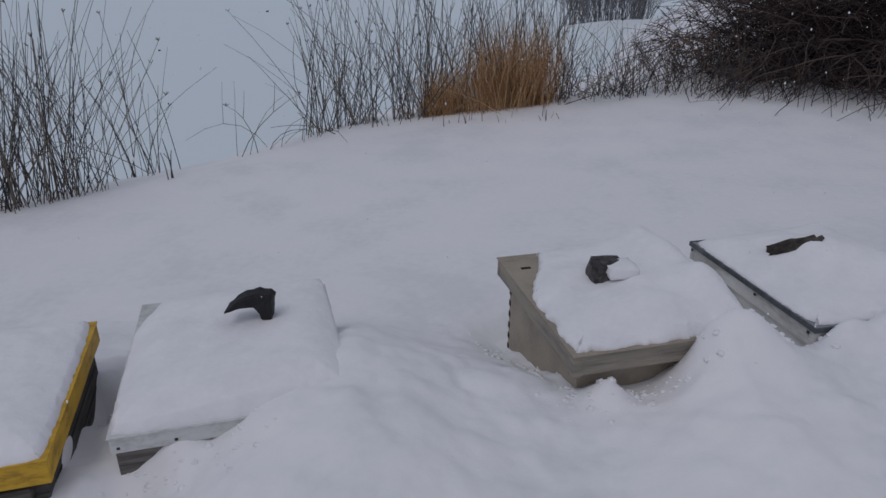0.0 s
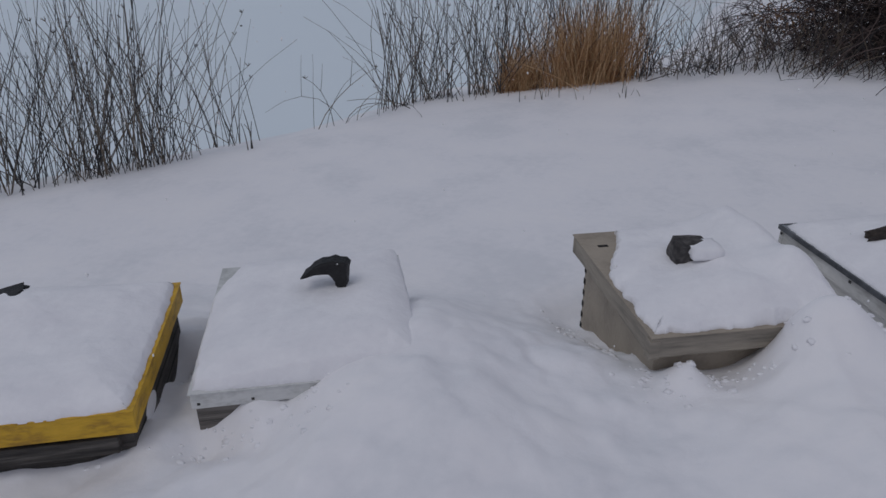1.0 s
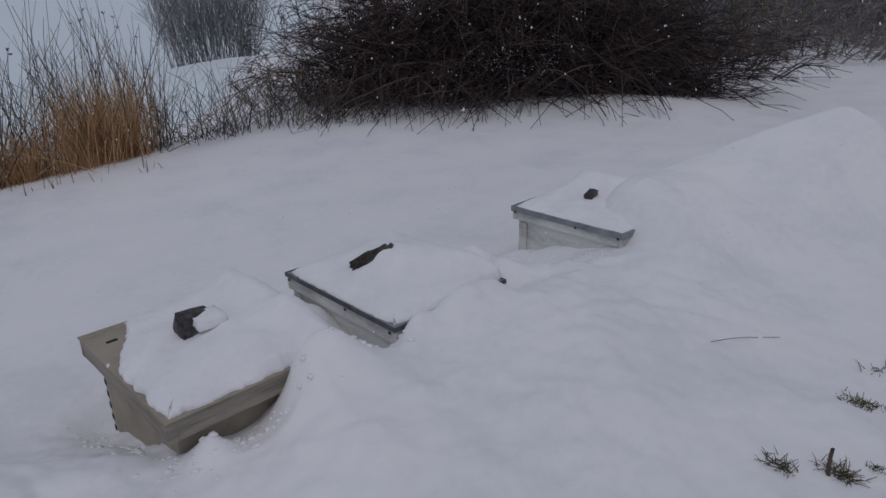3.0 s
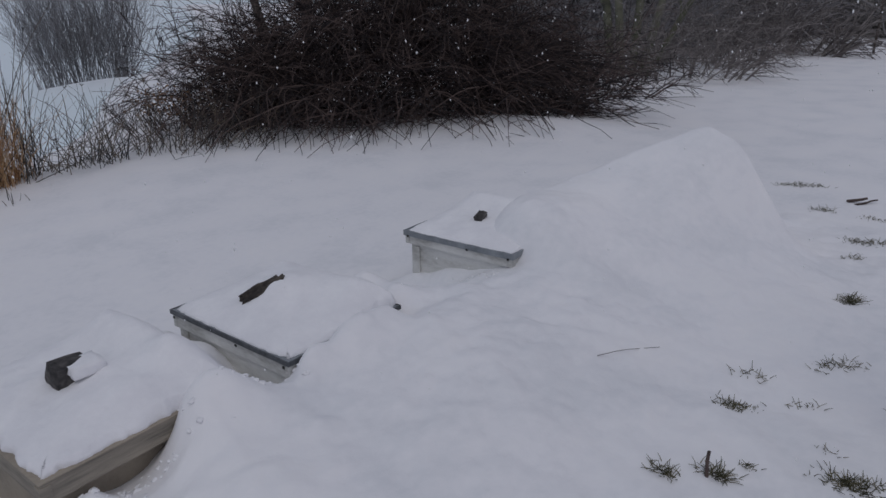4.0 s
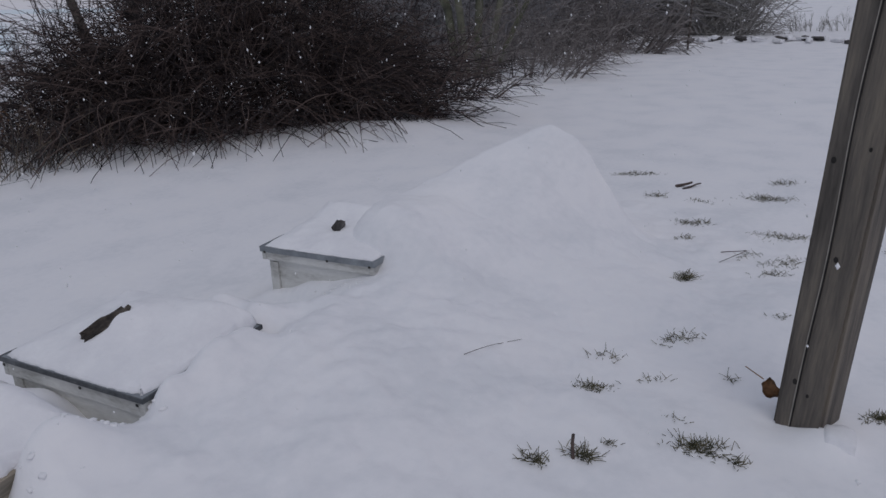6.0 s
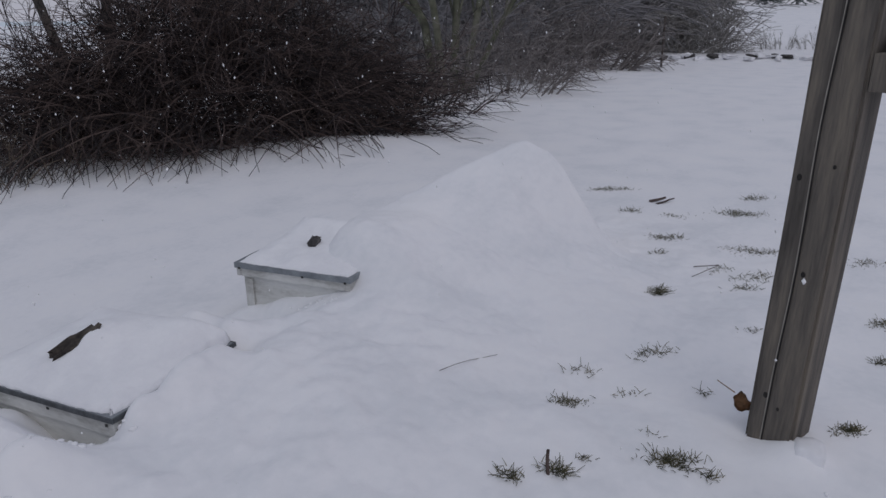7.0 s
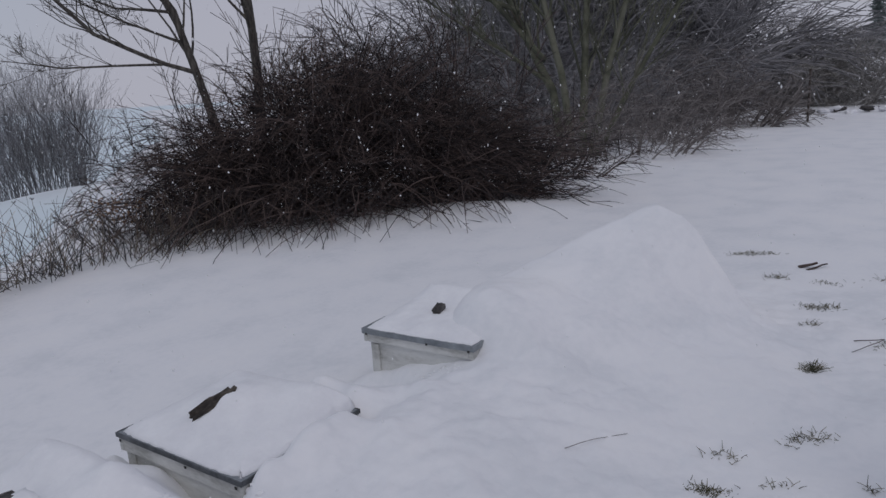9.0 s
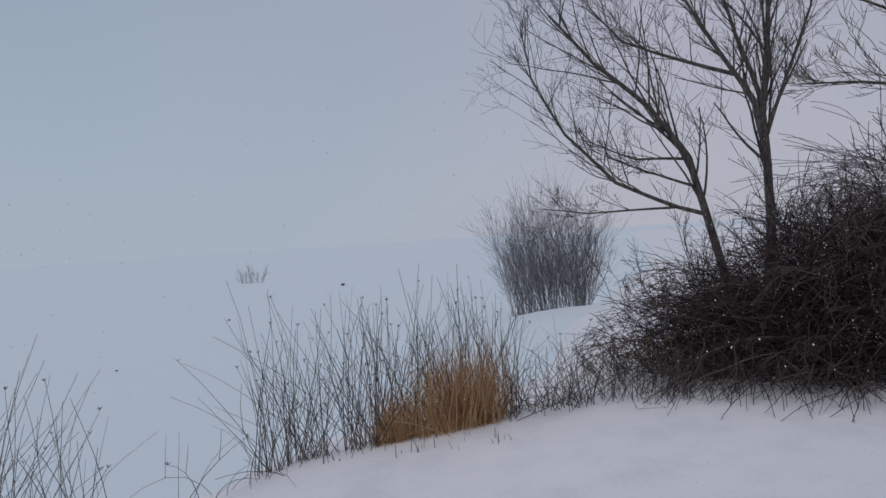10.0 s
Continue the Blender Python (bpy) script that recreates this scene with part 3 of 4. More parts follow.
reed_clump("sparse brown stems in front of the thicket", line(1.8, 6.3, 2.6, 6.1, 7, 10, 0.12), (0.35, 0.8), 120, REED, 20, lean=0.3, cross=0.3, spread=0.12, curve=0.4)
reed_clump("short stubble poking out of the snow", line(-1.1, 5.5, 0.9, 5.55, 9, 21, 0.1), (0.06, 0.2), 26, REED, 21, lean=0.2, heads=0, spread=0.07)


def thicket(x, y, z, turn, a, b, h, count, mat, label, seed, thick=1.0, tips=0, shoots=0):
    """A dome of tangled arching twigs, wider than deep, drooping to the snow in front."""
    bush = rig("thicket", x, y, z, turn, label, "bush")
    s, core = Sticks(seed), Sticks(seed + 1)
    size = h / 1.75
    for i in range(int(20 * a)):
        px, py = core.r.uniform(-0.7, 0.7) * a, core.r.uniform(-0.45, 0.45) * b
        core.grow((px, py, -0.25), (px * 0.35, py * 0.8, 1), core.r.uniform(0.5, 0.85) * h, thick * core.r.uniform(0.009, 0.02), 2, 0.8, 0.16, (px * 0.3, py * 0.4, -0.3), 4, least=0.003 * thick)
    for i in range(count):
        th, ph = s.r.uniform(0, 2 * math.pi), math.asin(s.r.uniform(-0.12, 1))
        n = Vector((math.cos(th) * math.cos(ph), math.sin(th) * math.cos(ph), math.sin(ph)))
        q = s.r.uniform(0.1, 0.86) ** 0.6
        taper = 1 - 0.22 * abs(n.x) ** 2
        lump = 1 + 0.24 * noise.noise(Vector((n.x * 2.6 + seed, n.y * 2.6, n.z * 2.6)))
        p = Vector((n.x * a * q * lump, n.y * b * q * taper, 0.12 + max(0.0, n.z) * h * q * taper * lump + 0.1 * n.z))
        p.z *= 1 - 0.32 * float(smooth01(0.15 * a, 1.07 * a, abs(p.x - 0.1)))
        d = n * 0.55 + Vector((s.r.gauss(0, 0.9), s.r.gauss(0, 0.7), s.r.gauss(0.05, 0.5)))
        length = size * s.r.uniform(0.3, 0.95)
        swing = Vector((s.r.gauss(0, 0.7), s.r.gauss(0, 0.5), s.r.uniform(-0.9, 0.5)))
        pts = s.bent(p, d, length, 6, 0.3, swing)
        r = thick * s.r.uniform(0.0026, 0.0062)
        pts = [Vector((v.x, v.y, max(v.z, 0.015 * k))) for k, v in enumerate(pts)]
        s.rod(pts, r, r * 0.4)
        for _ in range(2):
            k = s.r.randrange(1, 6)
            s.rod(s.bent(pts[k], pts[k] - pts[k - 1] + 0.5 * length * Vector((s.r.uniform(-0.4, 0.4), s.r.uniform(-0.4, 0.4), s.r.uniform(-0.3, 0.3))), length * s.r.uniform(0.2, 0.5), 3, 0.2, (0, 0, -0.15)), r * 0.6, r * 0.3)
    for i in range(shoots):
        a0 = s.r.uniform(0, 2 * math.pi)
        out = Vector((math.cos(a0), math.sin(a0) * 0.7, 0))
        s.grow((out.x * a * s.r.uniform(0.2, 0.75), out.y * b * s.r.uniform(0.2, 0.75), s.r.uniform(0.3, 0.75) * h * (1 - 0.5 * abs(out.x))), out * s.r.uniform(0.2, 1.2) + Vector((0, 0, s.r.uniform(0.1, 1.1))), s.r.uniform(0.5, 1.05), s.r.uniform(0.005, 0.009), 2, 0.6, 0.2, (out.x * 0.4, out.y * 0.4, -0.7), 4, 0.6, 0.0022)
    for i in range(tips):
        px = s.r.uniform(-0.95, 0.55) * a
        s.rod(s.bent((px, (-0.6 - 0.25 * s.r.random()) * b, s.r.uniform(0.1, 0.55)), (s.r.uniform(-0.9, 0.7), -1, s.r.uniform(-0.2, 0.15)), s.r.uniform(0.4, 1.35), 6, 0.16, (0, 0, -0.8)), 0.0055, 0.002)
        s.rod(s.bent((s.r.uniform(0.45, 0.9) * a, s.r.uniform(-0.5, 0.5) * b, s.r.uniform(0.15, 0.75)), (1, 0.05 + s.r.uniform(-0.3, 0.3), s.r.uniform(-0.1, 0.35)), s.r.uniform(0.5, 1.35), 6, 0.16, (0, 0, -0.45)), 0.006, 0.002)
    for i in range(tips // 2):
        px = s.r.uniform(-0.9, 0.5) * a
        s.rod(s.bent((px, -s.r.uniform(0.8, 1.0) * b, s.r.uniform(0.2, 0.5)), (s.r.gauss(0, 0.8), -0.8, 0.1), s.r.uniform(0.5, 1.2), 6, 0.2, (0, 0, -0.75)), 0.0058, 0.0026)
    tagged(core.done("stem", mat, bush), kind="stuff")
    tagged(s.done("crown", mat, bush), kind="stuff")
    return bush


thicket(4.50, 6.35, -0.05, -31.5, 2.28, 1.1, 1.78, 4900, TWIG, "dense dark leafless thicket of tangled twigs on snow", 31, 1.1, tips=190, shoots=220)

thicket(3.15, 7.1, -0.12, -31.5, 1.0, 0.7, 1.05, 480, TWIG, "dark low end of the tangled thicket", 35, 1.1, tips=16, shoots=20)


def tree(name, base, limbs, mat, label, seed, depth=3, kids=5, r0=0.07, spread=0.75, pull=(0, 0, 0.3), least=0.004, crown_mat=None, wander=0.1, reach=(0.12, 0.27)):
    """A bare tree: limbs are lists of points, each with a starting radius; side branches grow from them."""
    ob = rig(name, *base, 0, label, "tree")
    trunk, crown = Sticks(seed), Sticks(seed + 1)
    o = Vector(base)
    for radius, pts in limbs:
        pts = [Vector(p) - o for p in pts]
        fine = []
        for k in range(len(pts) - 1):
            for j in range(4):
                p = pts[k].lerp(pts[k + 1], j / 4)
                fine.append(p + 0.02 * Vector(noise.noise_vector((p + o) * 1.7)))
        fine.append(pts[-1])
        trunk.rod(fine, radius * 0.82, radius * 0.2, 7)
        n = len(fine)
        length = sum((fine[i + 1] - fine[i]).length for i in range(n - 1))
        for i in range(int(n * 0.3), n - 1):
            for _ in range(kids // 2):
                t = i / n
                d = (fine[i + 1] - fine[i]).normalized() + spread * Vector((crown.r.uniform(-1, 1), crown.r.uniform(-0.6, 0.6), crown.r.uniform(-0.5, 1)))
                crown.grow(fine[i], d, crown.r.uniform(*reach) * length * (1.1 - 0.6 * t), max(least, radius * 0.32 * (1 - 0.6 * t)), depth - 1, spread, wander, pull, kids, 0.5, least)
    trunk.done("trunk", mat, ob, smooth=True)
    crown.done("crown", crown_mat or mat, ob)
    return ob


tree("tree", (3.95, 8.2, -0.2), [
    (0.075, [(4.0, 8.2, -0.2), (3.73, 8.31, 1.18), (3.49, 8.41, 2.31), (3.09, 8.56, 2.99), (2.46, 8.74, 3.64), (1.95, 8.85, 4.3)]),
    (0.042, [(3.64, 8.35, 1.6), (3.34, 8.47, 1.72), (2.64, 8.7, 2.08), (2.06, 8.84, 2.75), (1.68, 8.91, 3.52), (1.58, 8.92, 4.2)]),
    (0.026, [(3.49, 8.41, 2.3), (2.9, 8.6, 2.36), (2.2, 8.8, 2.7)]),
    (0.024, [(3.58, 8.38, 1.95), (3.0, 8.6, 2.2), (2.2, 8.75, 2.6)]),
    (0.020, [(3.3, 8.47, 1.72), (2.28, 8.79, 1.72), (1.72, 8.9, 1.82)]),
    (0.085, [(4.25, 8.1, -0.2), (4.29, 8.06, 1.55), (4.27, 8.07, 2.76), (4.36, 8.02, 3.67), (4.45, 7.98, 4.9)]),
    (0.058, [(4.28, 8.06, 2.3), (4.19, 8.1, 2.9), (4.01, 8.19, 3.27), (3.64, 8.35, 4.02), (3.3, 8.5, 4.8)]),
    (0.034, [(4.01, 8.19, 3.25), (3.44, 8.43, 3.54), (2.81, 8.65, 3.85), (2.38, 8.77, 4.45)]),
    (0.040, [(4.27, 8.07, 2.9), (4.1, 8.2, 3.6), (3.94, 8.22, 4.16), (3.8, 8.3, 5.0)]),
    (0.032, [(4.3, 8.06, 2.5), (4.5, 7.95, 3.1), (4.75, 7.8, 3.9), (4.8, 7.75, 4.6)]),
], BARK, "bare two-stemmed tree with spreading limbs behind the thicket", 41, depth=3, kids=4, least=0.0021, reach=(0.2, 0.42), spread=0.9, wander=0.13, pull=(0, 0, 0.15))
tree("tree", (9.6, 7.5, -0.1), [
    (0.11, [(9.5, 7.6, -0.1), (9.41, 7.77, 1.1), (8.92, 8.3, 2.7), (8.3, 8.9, 3.45), (7.7, 9.4, 4.0)]),
    (0.09, [(9.6, 7.5, -0.1), (9.45, 7.6, 1.4), (9.2, 7.9, 3.0), (8.7, 8.4, 4.6), (8.3, 8.8, 5.6)]),
    (0.10, [(9.7, 7.4, -0.1), (9.75, 7.35, 1.5), (9.8, 7.3, 3.3), (9.7, 7.4, 5.8)]),
    (0.09, [(9.8, 7.3, -0.1), (10.0, 7.05, 1.5), (10.3, 6.7, 3.2), (10.6, 6.4, 5.5)]),
    (0.07, [(9.85, 7.2, 0.0), (10.3, 6.8, 1.2), (10.9, 6.2, 2.6), (11.3, 5.9, 4.2)]),
    (0.05, [(9.4, 7.75, 1.2), (8.9, 8.2, 1.7), (8.3, 8.8, 2.3), (7.6, 9.3, 2.9)]),
    (0.06, [(9.3, 7.8, 1.6), (8.4, 8.6, 3.0), (7.3, 9.6, 4.2), (6.4, 10.2, 4.9)]),
    (0.05, [(9.0, 8.1, 2.4), (7.9, 9.0, 3.0), (6.7, 9.9, 3.4), (6.0, 10.3, 3.5)]),
    (0.05, [(9.2, 7.9, 2.9), (8.0, 9.0, 4.6), (7.0, 9.9, 5.6)]),
], BARK_GREEN, "bare many-stemmed willow with mossy grey-green bark", 43, depth=3, kids=5, least=0.0035, pull=(0, 0, 0.35), reach=(0.18, 0.36), wander=0.12)


def shrub(x, y, width, tall, count, mat, label, seed, radius=0.006, lean=0.4, turn=0.0, category="bush", depth=2, kids=3, deep=0.5):
    """A bare shrub: many stems fanning up from a stretch of ground."""
    z = height(x, y)
    ob = rig("shrub", x, y, z, turn, label, category)
    s, stems = Sticks(seed), Sticks(seed + 500)
    for i in range(count):
        u, v = s.r.uniform(-0.5, 0.5), s.r.uniform(-0.5, 0.5) * deep
        d = Vector((u * lean * 2.4 + s.r.gauss(0, 0.12), v * lean * 2 + s.r.gauss(0, 0.12), 1))
        length, r = tall * s.r.uniform(0.5, 0.95) * (1 - 0.3 * abs(u)), radius * s.r.uniform(0.7, 1.3)
        pts = stems.bent((u * width, v * width, -0.1), d, length, 6, 0.12, (0, 0, 0.15))
        stems.rod(pts, r, r * 0.35)
        for _ in range(kids):
            k = s.r.randrange(1, 6)
            s.grow(pts[k], (pts[k + 1] - pts[k]).normalized() + 0.6 * Vector((s.r.uniform(-1, 1), s.r.uniform(-1, 1), s.r.uniform(-0.6, 1))), length * s.r.uniform(0.3, 0.55), r * 0.6, depth - 1, 0.6, 0.13, (0, 0, 0.1), kids, 0.6, radius * 0.33)
    tagged(stems.done("stem", mat, ob), kind="stuff")
    tagged(s.done("crown", mat, ob), kind="stuff")
    return ob


shrub(3.85, 21.2, 2.3, 3.7, 230, HAZED_BARK, "grey upright shrub standing alone on the far bank", 51, 0.009, 0.12, 0, depth=2, kids=4)
shrub(-17.0, 66.0, 2.2, 2.0, 26, FAINT, "faint reeds far out on the ice, haze put into their colour", 50, 0.03, 0.3, 0, depth=1)
shrub(2.35, 6.9, 0.9, 0.75, 40, TWIG, "low tangled brown shrub beside the thicket", 52, 0.005, 0.8)
shrub(5.0, 6.55, 2.0, 2.35, 18, TWIG, "taller kinked branches rising out of the thicket", 251, 0.011, 0.55, -31, depth=3, kids=4)
shrub(3.6, 7.3, 1.4, 2.0, 16, TWIG, "thin bare branches behind the thicket", 252, 0.008, 0.7, -31, depth=3, kids=4)
thicket(7.0, 6.4, -0.02, -35, 1.5, 0.9, 1.1, 260, TWIG, "low tangle of bare twigs at the willow's foot", 53, 1.2)
thicket(9.6, 6.7, 0.0, -40, 1.6, 0.9, 1.2, 300, HEDGE, "low bare bush in front of the willow", 55, 1.4)
thicket(12.0, 7.6, 0.0, -45, 1.7, 1.0, 1.5, 430, HEDGE, "bare bush along the hedge line", 57, 1.7)
thicket(15.6, 8.6, 0.0, -55, 2.1, 1.2, 1.75, 800, HEDGE, "last rounded bare bush of the hedge", 59, 1.9)
thicket(12.5, 10.5, 0.0, -45, 2.6, 1.3, 2.6, 420, HAZED_BARK, "tall tangled bushes behind the hedge", 161, 2.4)
thicket(17.0, 13.0, 0.0, -50, 3.4, 1.6, 3.6, 1300, HAZED_BARK, "tall hazy bushes behind the hedge", 163, 3.2)
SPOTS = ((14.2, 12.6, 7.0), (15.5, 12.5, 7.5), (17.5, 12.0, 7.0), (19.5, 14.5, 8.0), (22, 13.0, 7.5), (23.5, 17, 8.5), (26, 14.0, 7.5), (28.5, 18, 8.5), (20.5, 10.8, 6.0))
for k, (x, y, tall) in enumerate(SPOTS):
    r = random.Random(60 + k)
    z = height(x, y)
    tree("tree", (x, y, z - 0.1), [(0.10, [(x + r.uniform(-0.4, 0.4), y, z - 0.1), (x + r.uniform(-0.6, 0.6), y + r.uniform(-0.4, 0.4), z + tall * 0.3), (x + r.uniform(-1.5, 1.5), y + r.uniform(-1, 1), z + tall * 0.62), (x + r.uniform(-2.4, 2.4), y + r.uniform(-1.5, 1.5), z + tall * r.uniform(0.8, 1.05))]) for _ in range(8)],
         HAZED_BARK, "tall bare tree, its bark paled for falling-snow haze", 71 + 2 * k, depth=2, kids=6, least=0.013, pull=(0, 0, 0.4), spread=1.0)
thicket(13.6, 13.2, 0.0, -45, 2.8, 1.5, 5.6, 800, HAZED_BARK, "tall grey wood edge behind the willow", 171, 3.0)
thicket(17.5, 15.0, 0.0, -50, 4.2, 1.8, 6.8, 1500, HAZED_BARK, "tall grey wood, paled for falling-snow haze", 173, 3.4)
thicket(23.0, 14.5, 0.0, -55, 4.0, 1.8, 6.4, 1500, HAZED_BARK, "far grey wood beyond the hedge", 175, 4.0)
thicket(24.6, 8.7, 0.0, -70, 1.5, 1.0, 2.2, 900, HAZED_PALE, "pale bush behind the fence rod, lightened for snow haze", 181, 2.6)
thicket(25.5, 11.0, 0.0, -65, 2.2, 1.2, 2.9, 900, HAZED_PALE, "pale thicket far behind the hedge, lightened for snow haze", 183, 3.0)
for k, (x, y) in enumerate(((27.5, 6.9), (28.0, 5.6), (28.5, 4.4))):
    shrub(x, y, 1.4, 0.8, 26, HAZED_PALE, "small twigs at the foot of the hill, paled for haze", 84 + k, 0.010, 0.6, -70)


def conifer(x, y, tall, seed):
    z = height(x, y)
    ob = rig("conifer", x, y, z, 0, "distant dark evergreen on the snowy hill", "tree", "evergreens on the hill")
    t, s = Sticks(seed), Sticks(seed + 1)
    t.rod([(0, 0, -0.2), (0, 0, tall * 0.5), (0, 0, tall)], 0.14, 0.02, 6)
    for i in range(260):
        q = s.r.uniform(0.06, 0.98)
        a = s.r.uniform(0, 2 * math.pi)
        reach = (1 - q) * tall * 0.3 * s.r.uniform(0.6, 1.0) + 0.1
        pts = s.bent((0, 0, tall * q), (math.cos(a), math.sin(a), -0.1), reach, 3, 0.08, (0, 0, -0.3))
        s.rod(pts, 0.09, 0.02, 4)
        for _ in range(3):
            p = s.r.choice(pts[1:])
            s.rod(s.bent(p, (math.cos(a + s.r.uniform(-1, 1)), math.sin(a + s.r.uniform(-1, 1)), -0.3), 0.3, 2, 0.1, (0, 0, 0)), 0.06, 0.02)
    t.done("trunk", HAZED_BARK, ob)
    s.done("crown", HAZED_GREEN, ob)


for k in range(9):
    conifer(66 + 2 * (k % 2), 22 - 3.1 * k, 5.5 + (k * 37 % 5) * 0.5, 90 + 2 * k)


# ---- stones that weigh down the lids ----
def slate(x, y, z, turn):
    """A broken slab that arches out of the snow like a horn."""
    bm = bmesh.new()
    top = [(-0.085, 0.0), (-0.05, 0.035), (-0.02, 0.055), (0.02, 0.063), (0.06, 0.06), (0.068, 0.045), (0.062, 0.0), (0.058, -0.05)]
    low = [(-0.088, -0.006), (-0.046, 0.012), (-0.022, 0.017), (0.004, 0.012), (0.014, 0.000), (0.02, -0.012), (0.026, -0.032), (0.03, -0.055)]
    rows = []
    for depth in (-0.03, -0.022, 0.025, 0.034):
        k = 1.0 if abs(depth) < 0.028 else 0.86
        rows.append([[bm.verts.new((px * (0.9 + 0.1 * k) + 0.006 * noise.noise((px * 40, pz * 40, depth * 30)), depth + 0.01 * noise.noise((px * 30, pz * 30, 3)), pz * k)) for px, pz in side] for side in (top, low)])
    for a, b in zip(rows[:-1], rows[1:]):
        for s in (0, 1):
            for i in range(7):
                bm.faces.new((a[s][i], a[s][i + 1], b[s][i + 1], b[s][i]))
        for i in (0, 7):
            bm.faces.new((a[0][i], b[0][i], b[1][i], a[1][i]))
    for r in (rows[0], rows[-1]):
        for i in range(7):
            bm.faces.new((r[0][i], r[0][i + 1], r[1][i + 1], r[1][i]))
    bmesh.ops.recalc_face_normals(bm, faces=bm.faces[:])
    bmesh.ops.subdivide_edges(bm, edges=bm.edges[:], cuts=1, use_grid_fill=True)
    for v in bm.verts:
        v.co += 0.003 * Vector(noise.noise_vector(v.co * 60))
    ob = part("slate", bm, BLACK_SLATE)
    ob.matrix_world = pose(x, y, z, 0, 0, turn)
    return tagged(ob, "jagged black slate shard sticking out of the lid's snow", "stone", "stones on the lids")


slate(-0.556, 1.735, 0.172, 4).scale = (0.92, 0.9, 0.85)
shard("stone", -1.52, 1.50, 0.13, 0.20, 0.10, 0.03, BLACK_SLATE, 3, "flat black stone half under snow on the yellow hive", "stone", (0, -12, 20))
tagged(shard("brick", 0.517, 1.945, 0.218, 0.105, 0.075, 0.075, STONE, 4, "broken dark brick capped with snow on the beige hive", "brick", (8, 6, 20)), group="stones on the lids")
tagged(shard("snow_lump", 0.555, 1.925, 0.236, 0.095, 0.08, 0.035, SNOW_LOOSE, 5, "lump of snow lying on the broken brick", "snow", (0, 0, 15), 4, 0.2))
shard("stone", 1.185, 2.15, 0.224, 0.15, 0.055, 0.03, STONE_BROWN, 9, "brown stone slab tilted up out of the snow", "stone", (24, -19, -5), 4, 0.75)


shard("stone", 2.305, 2.265, 0.262, 0.068, 0.04, 0.032, STONE, 8, "small dark stone tip showing through the snow", "stone", (12, -22, 24), 3, 0.45)


def hive_details():
    """Joints, hand holes and nails of the hives."""
    h, w, d, tall = HIVES[tan_hive.name]
    a, b = w / 2, d / 2
    for k in range(6):
        z = tall - 0.115 - 0.045 * k
        part("joint_slot", box(-a + 0.0345, -a + 0.046, b - 0.062, b - 0.0455, z - 0.011, z + 0.011, 0.001), SHADOW_GAP, tan_hive, "dark open finger joint")
    bm = bmesh.new()
    bmesh.ops.create_uvsphere(bm, u_segments=20, v_segments=10, radius=1)
    for v in bm.verts:
        v.co = Vector((-a + 0.038 + v.co.x * 0.006, -0.05 + v.co.y * 0.036, tall - 0.095 + v.co.z * 0.015 + 0.15 * v.co.y * 0.05))
    part("hand_hole", bm, SHADOW_GAP, tan_hive, "dark chipped hand hole")
    part("corner_post", box(-a - 0.0035, -a + 0.026, -b - 0.0035, -b + 0.026, tall - 0.069, tall - 0.012, 0.003, 0.001, 6), BEIGE_WORN, tan_hive)
    part("slot", box(-a + 0.05, -a + 0.085, b - 0.115, b - 0.1, tall + 0.0005, tall + 0.0025, 0.0005), SHADOW_GAP, tan_hive, "dark chipped slot in the lid")
    h, w, d, tall = HIVES[yellow_hive.name]
    a, b = w / 2, d / 2
    bm = bmesh.new()
    bmesh.ops.create_uvsphere(bm, u_segments=20, v_segments=10, radius=1)
    for v in bm.verts:
        v.co = Vector((a - 0.021 + v.co.x * 0.006, -0.13 + v.co.y * 0.06, tall - 0.135 + v.co.z * 0.03))
    part("hand_hole", bm, SNOW_LOOSE, yellow_hive, "oval hand hole packed with snow")
    for z in (0.13, 0.185, 0.24):
        part("board_gap", box(a - 0.0215, a - 0.019, -b + 0.05, b - 0.05, tall - z - 0.003, tall - z + 0.003, 0.0), SHADOW_GAP, yellow_hive)
    part("front_board", box(-a + 0.03, a - 0.05, -b + 0.0, -b + 0.045, tall - 0.125, tall - 0.078, 0.004, 0.002, 8), DARK_WOOD, yellow_hive)
    h, w, d, tall = HIVES[white_hive.name]
    a, b = w / 2, d / 2
    for k in range(5):
        x = -a + 0.02 + k * 0.135
        part("nail_head", box(x - 0.004, x + 0.004, -b - 0.002, -b + 0.001, tall - 0.036, tall - 0.029, 0.001), NAIL, white_hive)
    for hive in (tin_hive, end_hive):
        h, w, d, tall = HIVES[hive.name]
        a, b = w / 2, d / 2
        for y in (-b + 0.02, -0.06, b - 0.02):
            part("nail_head", box(-a - 0.008, -a - 0.005, y - 0.005, y + 0.005, tall - 0.026, tall - 0.017, 0.001), NAIL, hive)
        part("body_cleat", box(-a + 0.006, -a + 0.016, b - 0.075, b - 0.045, tall - 0.35, tall - 0.07, 0.003, 0.001, 4), WHITE_DIRTY, hive)


hive_details()


